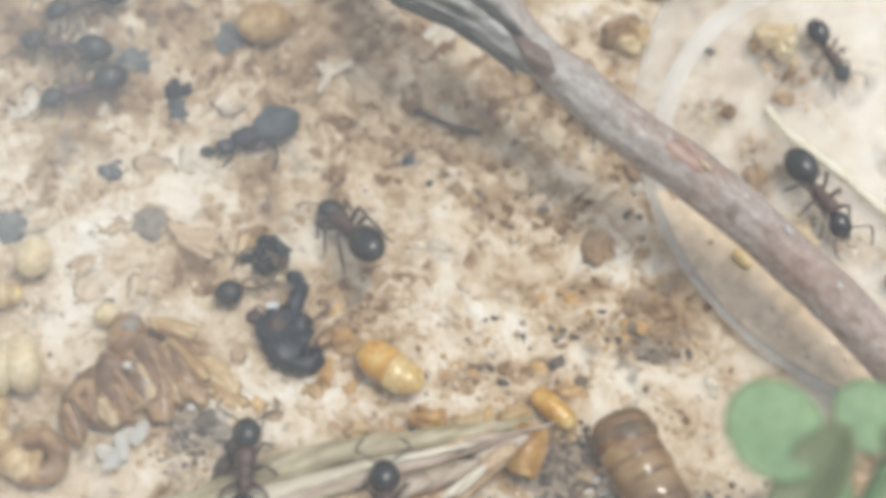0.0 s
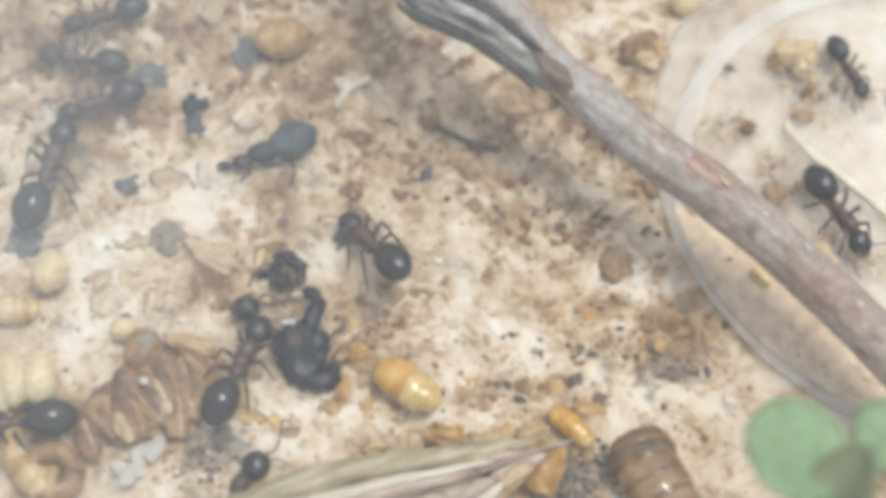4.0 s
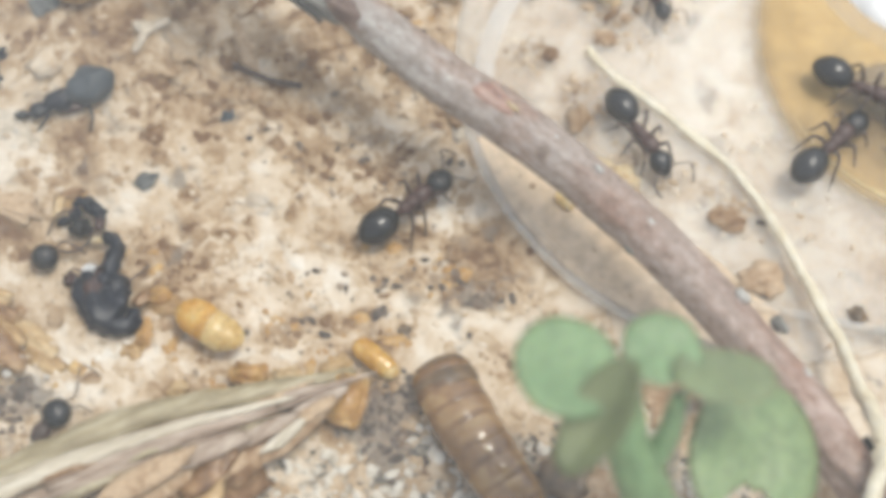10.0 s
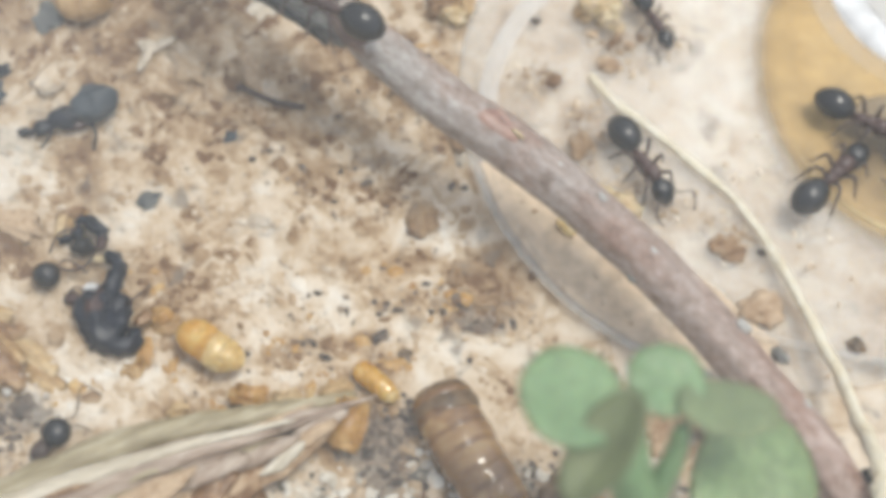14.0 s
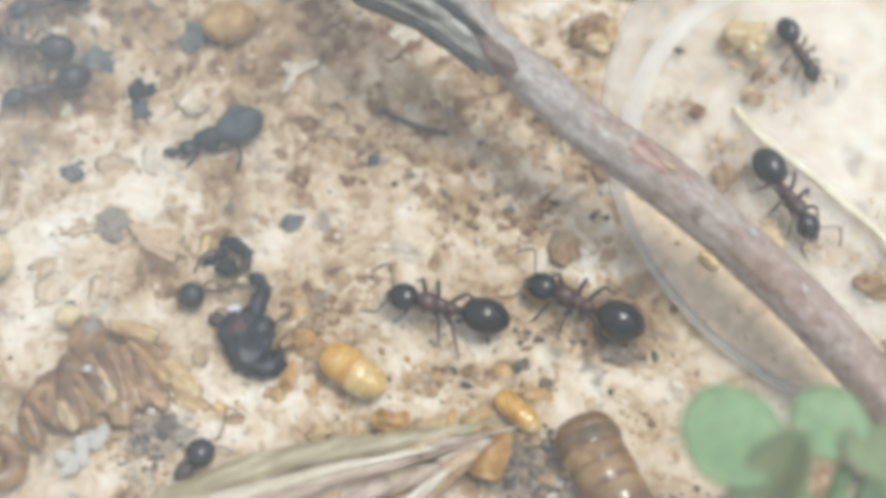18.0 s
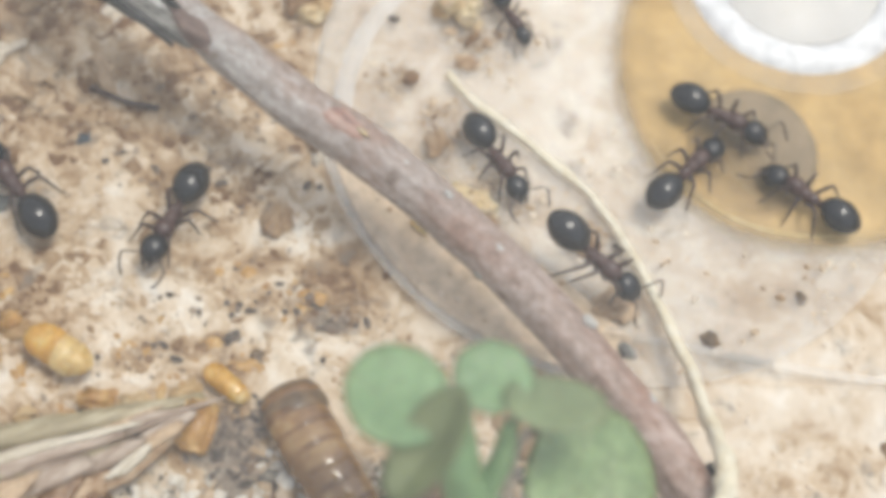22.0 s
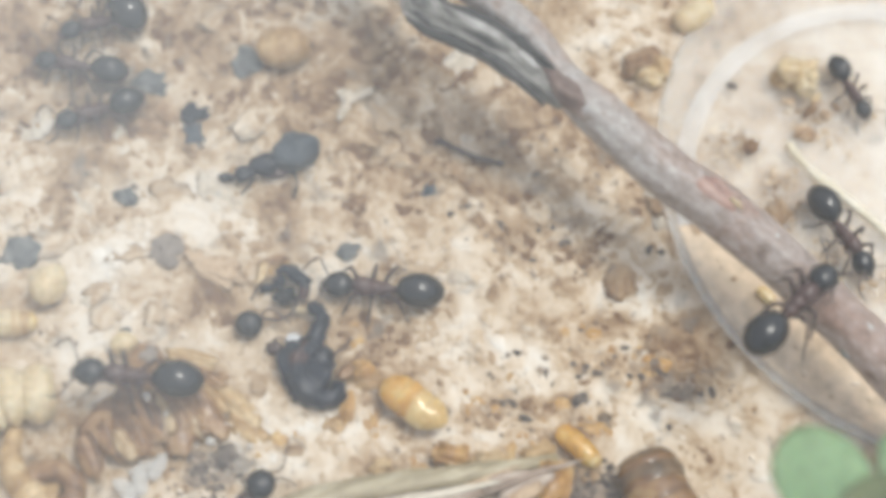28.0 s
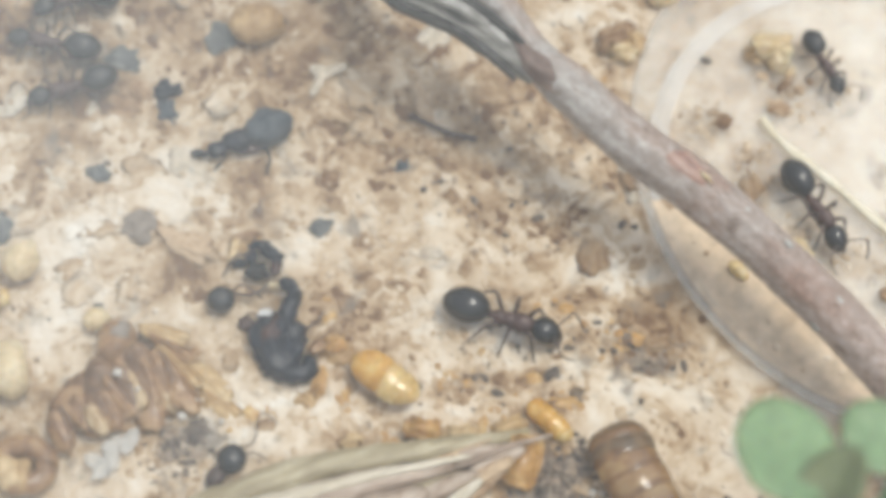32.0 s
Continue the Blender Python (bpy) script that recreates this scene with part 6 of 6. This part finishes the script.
still_ant("small dark ant resting on the clear dish", 24.5, 14.0, -67, 0.62, 0.75, wobble=0.2)
still_ant("black ant feeding on a husk on the clear dish", 23.1, 4.0, -61, 0.84, 0.75, tuck=0.25, spread=0.9)
still_ant("black ant drinking at the edge of the syrup", 34.3, 3.4, 42, 0.88, 1.2, tuck=0.35, wobble=0.15)
still_ant("black ant standing in the syrup among others", 36.7, 6.7, -31, 0.86, 1.35, tuck=0.2, wobble=-0.2)
still_ant("brown-black ant drinking syrup with lowered head", 41.0, 1.8, 142, 0.88, 1.0, tuck=0.3, spread=1.1)
still_ant("dark ant in a group on brown chaff", -20.6, 9.6, -155, 0.72, 0.1)
still_ant("dark ant in a group on brown chaff", -22.0, 12.6, 175, 0.74, 0.1, wobble=0.3)
still_ant("dark ant in a group on brown chaff", -21.0, 15.6, -157, 0.72, 0.1, wobble=-0.3)


# seconds, x, y, z in millimetres, heading and, where the head is down, tilt in degrees
ROUTES = [
    ('black ant walking over plaster and along the twig', 0.9, [
        (0.0, -4.1, 0.4, 0.8, 125, 32), (1.0, -3.8, -0.1, 0.8, 128, 32), (2.0, -3.4, 0.1, 0.8, 120, 32), (3.0, -4.0, -0.2, 0.8, 132, 32), (3.5, -3.9, 0.1, 0.8, 128, 28), (5.5, -3.6, 1.2, 0.7, 128, 22),
        (6.0, -3.0, 0.7, 0.0, 119, 14), (7.0, -3.5, 0.6, 0.0, 123, 12), (8.0, -2.9, 0.1, 0.0, 115), (8.25, -2.0, -1.0, 0.0, 67), (8.5, 0.2, -2.4, 0.0, 18), (9.0, 2.6, -3.7, 0.0, -22),
        (9.5, 8.1, -1.4, 0.0, 7), (10.0, 9.6, 0.2, 0.0, 38), (10.5, 14.5, 3.9, 0.0, 41), (11.0, 24.5, -1.6, 1.5, -43), (11.25, 24.9, -1.4, 2.5, -105), (11.5, 24.2, -1.8, 3.5, -167),
        (12.0, 20.8, -7.3, 7.5, -105), (12.5, 20.4, -8.1, 7.5, -106), (12.75, 21.3, -5.5, 8.2, -155), (13.0, 21.7, -2.7, 7.5, -207), (13.5, 11.0, 3.5, 8.7, -208), (14.3, 2.5, 11.0, 10.2, -212),
        (15.2, -6.0, 17.2, 7.5, -216), (16.0, -11.5, 21.5, 3.5, -216), (32.0, -11.5, 21.5, 3.5, -216),
    ]),
    ('black ant with reddish-brown thorax climbing over the twig', 0.94, [
        (0.0, 26.0, -30.0, 0.0, 130), (13.6, 26.0, -30.0, 0.0, 130), (14.6, 15.0, -14.0, 0.0, 140), (15.1, 8.0, -7.0, 0.0, 150), (15.5, 3.0, -3.9, 0.0, 178), (16.0, -0.1, -1.9, 0.0, 154),
        (16.5, -0.5, -1.6, 0.0, 148), (17.0, 0.2, -1.4, 0.0, 150), (17.5, 0.4, -2.0, 0.0, 154), (18.0, 3.0, -3.3, 0.0, 168), (18.5, 4.4, -3.6, 0.0, 103), (18.75, 6.0, -4.6, 0.0, 45),
        (19.0, 7.9, -5.4, 0.0, -15), (19.5, 13.0, -6.7, 0.0, -14), (20.0, 12.7, -6.5, 0.0, -8), (20.5, 14.2, -3.5, 0.0, 41), (21.0, 18.0, 2.1, -0.5, 29), (21.5, 23.2, 0.1, 0.5, -15),
        (22.0, 27.6, -3.0, 2.8, -37, 24), (22.5, 23.7, -10.6, 7.3, -100), (22.75, 23.7, -11.8, 8.1, -95), (23.0, 23.9, -12.9, 7.3, -90), (23.25, 24.0, -9.8, 8.2, -145), (23.5, 24.1, -6.3, 7.3, -197),
        (24.0, 11.8, 3.1, 8.5, -213), (24.5, 5.0, 5.1, 6.5, -165), (24.75, 8.0, 4.4, 3.0, -112), (25.0, 10.6, 2.9, 0.0, -58), (25.5, 11.7, -2.7, 0.0, -126), (26.2, 12.8, -4.0, 0.0, -180),
        (26.9, 15.0, -5.0, 0.0, -235), (27.5, 17.8, -3.1, 0.0, -288), (28.0, 17.6, -3.5, 7.5, -315), (28.5, 21.5, -2.8, 7.5, -337), (29.0, 26.5, -8.3, 8.0, -405), (30.0, 33.0, -18.0, 6.0, -425),
        (32.0, 33.0, -18.0, 6.0, -425),
    ]),
    ('black ant hurrying across the plaster', 0.96, [
        (0.0, 30.0, -32.0, 0.0, 130), (14.5, 30.0, -32.0, 0.0, 130), (15.4, 25.0, -17.0, 0.0, 140), (16.0, 20.2, -9.4, 0.0, 144), (16.5, 13.3, -5.5, 0.0, 142), (17.0, 10.4, -2.1, 0.0, 154),
        (17.5, 10.0, -2.6, 0.0, 158), (18.0, 10.7, -2.7, 0.0, 157), (18.5, 10.3, -2.5, 0.0, 158), (19.0, 10.3, -1.9, 0.0, 153), (19.5, 10.1, -1.4, 0.0, 151), (20.0, 4.6, -1.2, 0.0, 167),
        (20.5, -2.8, 0.2, 0.0, 144), (21.0, -4.4, 2.4, 0.0, 129), (21.5, -4.4, 2.2, 0.0, 130), (22.0, -4.7, 2.8, 0.0, 125), (22.5, -6.8, 5.2, 0.0, 128), (23.0, -7.8, 6.8, 0.0, 130),
        (24.0, -9.0, 8.6, 0.0, 140), (25.0, -15.0, 11.5, 0.0, 150), (26.0, -21.0, 18.5, 0.0, 130), (32.0, -21.0, 18.5, 0.0, 130),
    ]),
    ('black ant wandering over plaster to the dead beetle', 0.92, [
        (0.0, 9.6, 10.4, 0.0, -46), (18.2, 9.6, 10.4, 0.0, -46), (18.5, 10.0, 10.6, 0.0, -70), (18.8, 8.7, 8.8, 0.0, -100), (19.0, 8.2, 7.4, 0.0, -98), (19.5, 7.5, 4.8, 0.0, -87),
        (20.0, 7.4, 4.0, 0.0, -101), (20.5, 6.6, 4.0, 0.0, -99), (21.0, 6.8, 2.6, 0.0, -95), (21.5, 5.5, 2.3, 0.0, -117), (22.0, 4.2, 0.4, 0.0, -116), (22.5, 2.0, -1.9, 0.0, -155),
        (23.0, 0.5, -0.6, 0.0, -207), (23.5, 0.2, -0.3, 0.0, -211), (24.0, -1.1, 0.2, 0.0, -208), (24.5, -2.3, 0.2, 0.0, -193), (25.0, -3.5, -1.1, 0.0, -160), (25.5, -4.1, -2.0, 0.0, -135),
        (27.5, -2.1, -0.3, 0.0, -203), (28.0, -4.0, -0.5, 0.0, -181), (29.0, -5.6, 0.1, 0.0, -177), (30.0, -5.8, 0.8, 0.0, -187), (31.0, -1.9, 0.4, 0.0, -219), (31.5, -0.8, -1.8, 0.0, -277),
        (31.75, 1.8, -3.2, 0.0, -327), (32.0, 5.1, -3.5, 0.0, -377),
    ]),
    ('black ant crossing the dry straw and larva husk', 0.98, [
        (0.0, -26.0, -25.0, 0.0, 30), (21.5, -26.0, -25.0, 0.0, 30), (22.5, -9.5, -15.0, 0.0, 18), (23.0, -4.4, -14.1, 1.9, 15), (23.5, 0.1, -13.3, 1.9, 16), (24.0, 2.4, -13.1, 1.9, 4),
        (24.5, 2.5, -12.6, 1.7, 10), (25.0, 5.2, -12.1, 1.7, 32), (25.5, 8.6, -10.4, 2.1, 44), (26.0, 9.5, -9.0, 0.0, 120), (26.5, 7.5, -9.5, 0.0, 200), (27.0, 3.0, -12.0, 0.0, 285),
        (27.5, 2.2, -13.6, 1.9, 353), (28.0, 9.0, -15.5, 0.0, 330), (28.6, 13.0, -24.0, 0.0, 290), (32.0, 14.0, -30.0, 0.0, 280),
    ]),
    ('black ant turning away over the bug shell', 0.94, [
        (0.0, -9.2, -13.9, 1.1, 91), (0.5, -14.5, -13.9, 0.9, 176), (1.0, -13.7, -14.0, 0.9, 166), (1.5, -14.3, -12.5, 1.1, 146), (2.0, -15.6, -10.5, 1.9, 143), (2.5, -17.9, -10.5, 1.7, 154),
        (3.0, -20.6, -10.3, 1.7, 181), (3.5, -21.1, -10.1, 0.0, 192), (4.3, -26.0, -11.0, 0.0, 190), (5.2, -34.0, -13.0, 0.0, 190), (32.0, -34.0, -13.0, 0.0, 190),
    ]),
    ('reddish-brown and black ant crossing the straw', 0.98, [
        (0.0, -1.7, -16.3, 1.7, 95), (0.5, -3.5, -12.3, 1.7, 92), (1.0, -3.2, -12.9, 1.7, 94), (1.5, -4.8, -12.2, 1.5, 114), (2.0, -9.5, -9.2, 0.9, 137), (2.5, -16.6, -5.0, 0.0, 147),
        (3.0, -21.8, -0.9, 0.0, 118), (3.5, -22.8, 2.6, 0.0, 82), (4.5, -22.0, 7.0, 0.0, 75), (5.5, -19.0, 10.0, 0.0, 89), (6.0, -18.6, 9.8, 0.0, 89), (7.0, -19.3, 11.1, 0.0, 89),
        (8.0, -20.3, 14.3, 0.0, 88), (8.6, -21.0, 20.0, 0.0, 95), (9.4, -24.0, 29.0, 0.0, 110), (32.0, -24.0, 29.0, 0.0, 110),
    ]),
    ('black ant passing the curled dead beetle', 0.92, [
        (0.0, -14.0, -25.0, 0.0, 90), (1.4, -14.0, -22.0, 0.0, 90), (2.0, -14.1, -16.5, 0.0, 90), (2.5, -12.5, -15.8, 0.0, 88), (3.0, -10.5, -13.0, 0.9, 35), (3.5, -10.6, -9.1, 0.7, 55),
        (4.5, -11.0, -5.0, 0.0, 70), (5.5, -11.0, -1.0, 0.0, 70), (6.0, -12.3, 2.4, 0.0, 105), (6.5, -13.2, 4.2, 0.0, 93), (7.0, -12.0, 6.8, 0.0, 71), (7.5, -12.1, 13.8, 0.0, 92),
        (8.0, -13.0, 17.4, 0.0, 96), (8.6, -13.5, 25.0, 0.0, 95), (9.0, -14.0, 30.0, 0.0, 95), (32.0, -14.0, 30.0, 0.0, 95),
    ]),
    ('black ant climbing over the bug shell', 0.92, [
        (0.0, -6.0, -26.0, 0.0, 95), (25.6, -6.0, -26.0, 0.0, 95), (26.5, -8.0, -14.0, 0.0, 120), (27.0, -10.5, -9.5, 0.0, 165), (27.5, -13.7, -8.7, 1.9, 205), (28.0, -16.8, -7.3, 2.1, 178),
        (28.5, -19.3, -8.0, 1.9, 193), (29.0, -17.9, -10.0, 1.9, 257), (29.5, -16.6, -11.5, 1.5, 266), (30.0, -15.1, -13.8, 0.0, 318), (30.6, -12.5, -18.0, 0.0, 305), (31.2, -9.0, -26.0, 0.0, 300),
        (32.0, -9.0, -28.0, 0.0, 300),
    ]),
]



def motions():
    """All that moves: each walking ant along its route, its legs swinging as it goes."""
    for n, (label, scale, route) in enumerate(ROUTES):
        ant, legs = build_ant(label, scale, wobble=0.12 * ((n % 3) - 1))
        rows = []
        for t, x, y, z, turn, *tip in route:
            ride = z if z > 0.6 else lay(x, y) + (0.7 if math.hypot(x - 31, y - 9) < 18 else 0.05)
            rows.append((t, pose(x * MM, y * MM, ride * MM, 0, tip[0] if tip else 0, turn)))
        walk(ant, rows)
        # gait: the two leg tripods swing in turn with the distance walked
        gait, way, t = [], 0.0, 0.0
        while t < 32.0 + 1e-6:
            k = max(i for i, r in enumerate(route) if r[0] <= t + 1e-6)
            a, b = route[k], route[min(k + 1, len(route) - 1)]
            speed = math.hypot(b[1] - a[1], b[2] - a[2]) / (b[0] - a[0]) if b[0] > a[0] else 0.0
            gait.append((t, math.sin(way) * min(1.0, speed / 2.0)))
            way += min(speed, 14.0) * 0.2 * 1.1
            t = round(t + 0.2, 2)
        for i, leg in enumerate(legs):
            side, phase = (-1 if i % 2 == 0 else 1), (1 if i in (0, 3, 4) else -1)
            hip = leg.location.copy()
            keep = [g for j, g in enumerate(gait) if j in (0, len(gait) - 1) or abs(g[1]) > 1e-3 or abs(gait[j - 1][1]) > 1e-3 or abs(gait[min(j + 1, len(gait) - 1)][1]) > 1e-3]
            walk(leg, [(t, pose(hip.x, hip.y, hip.z, 0, 0, 20 * g * phase * side)) for t, g in keep])


motions()
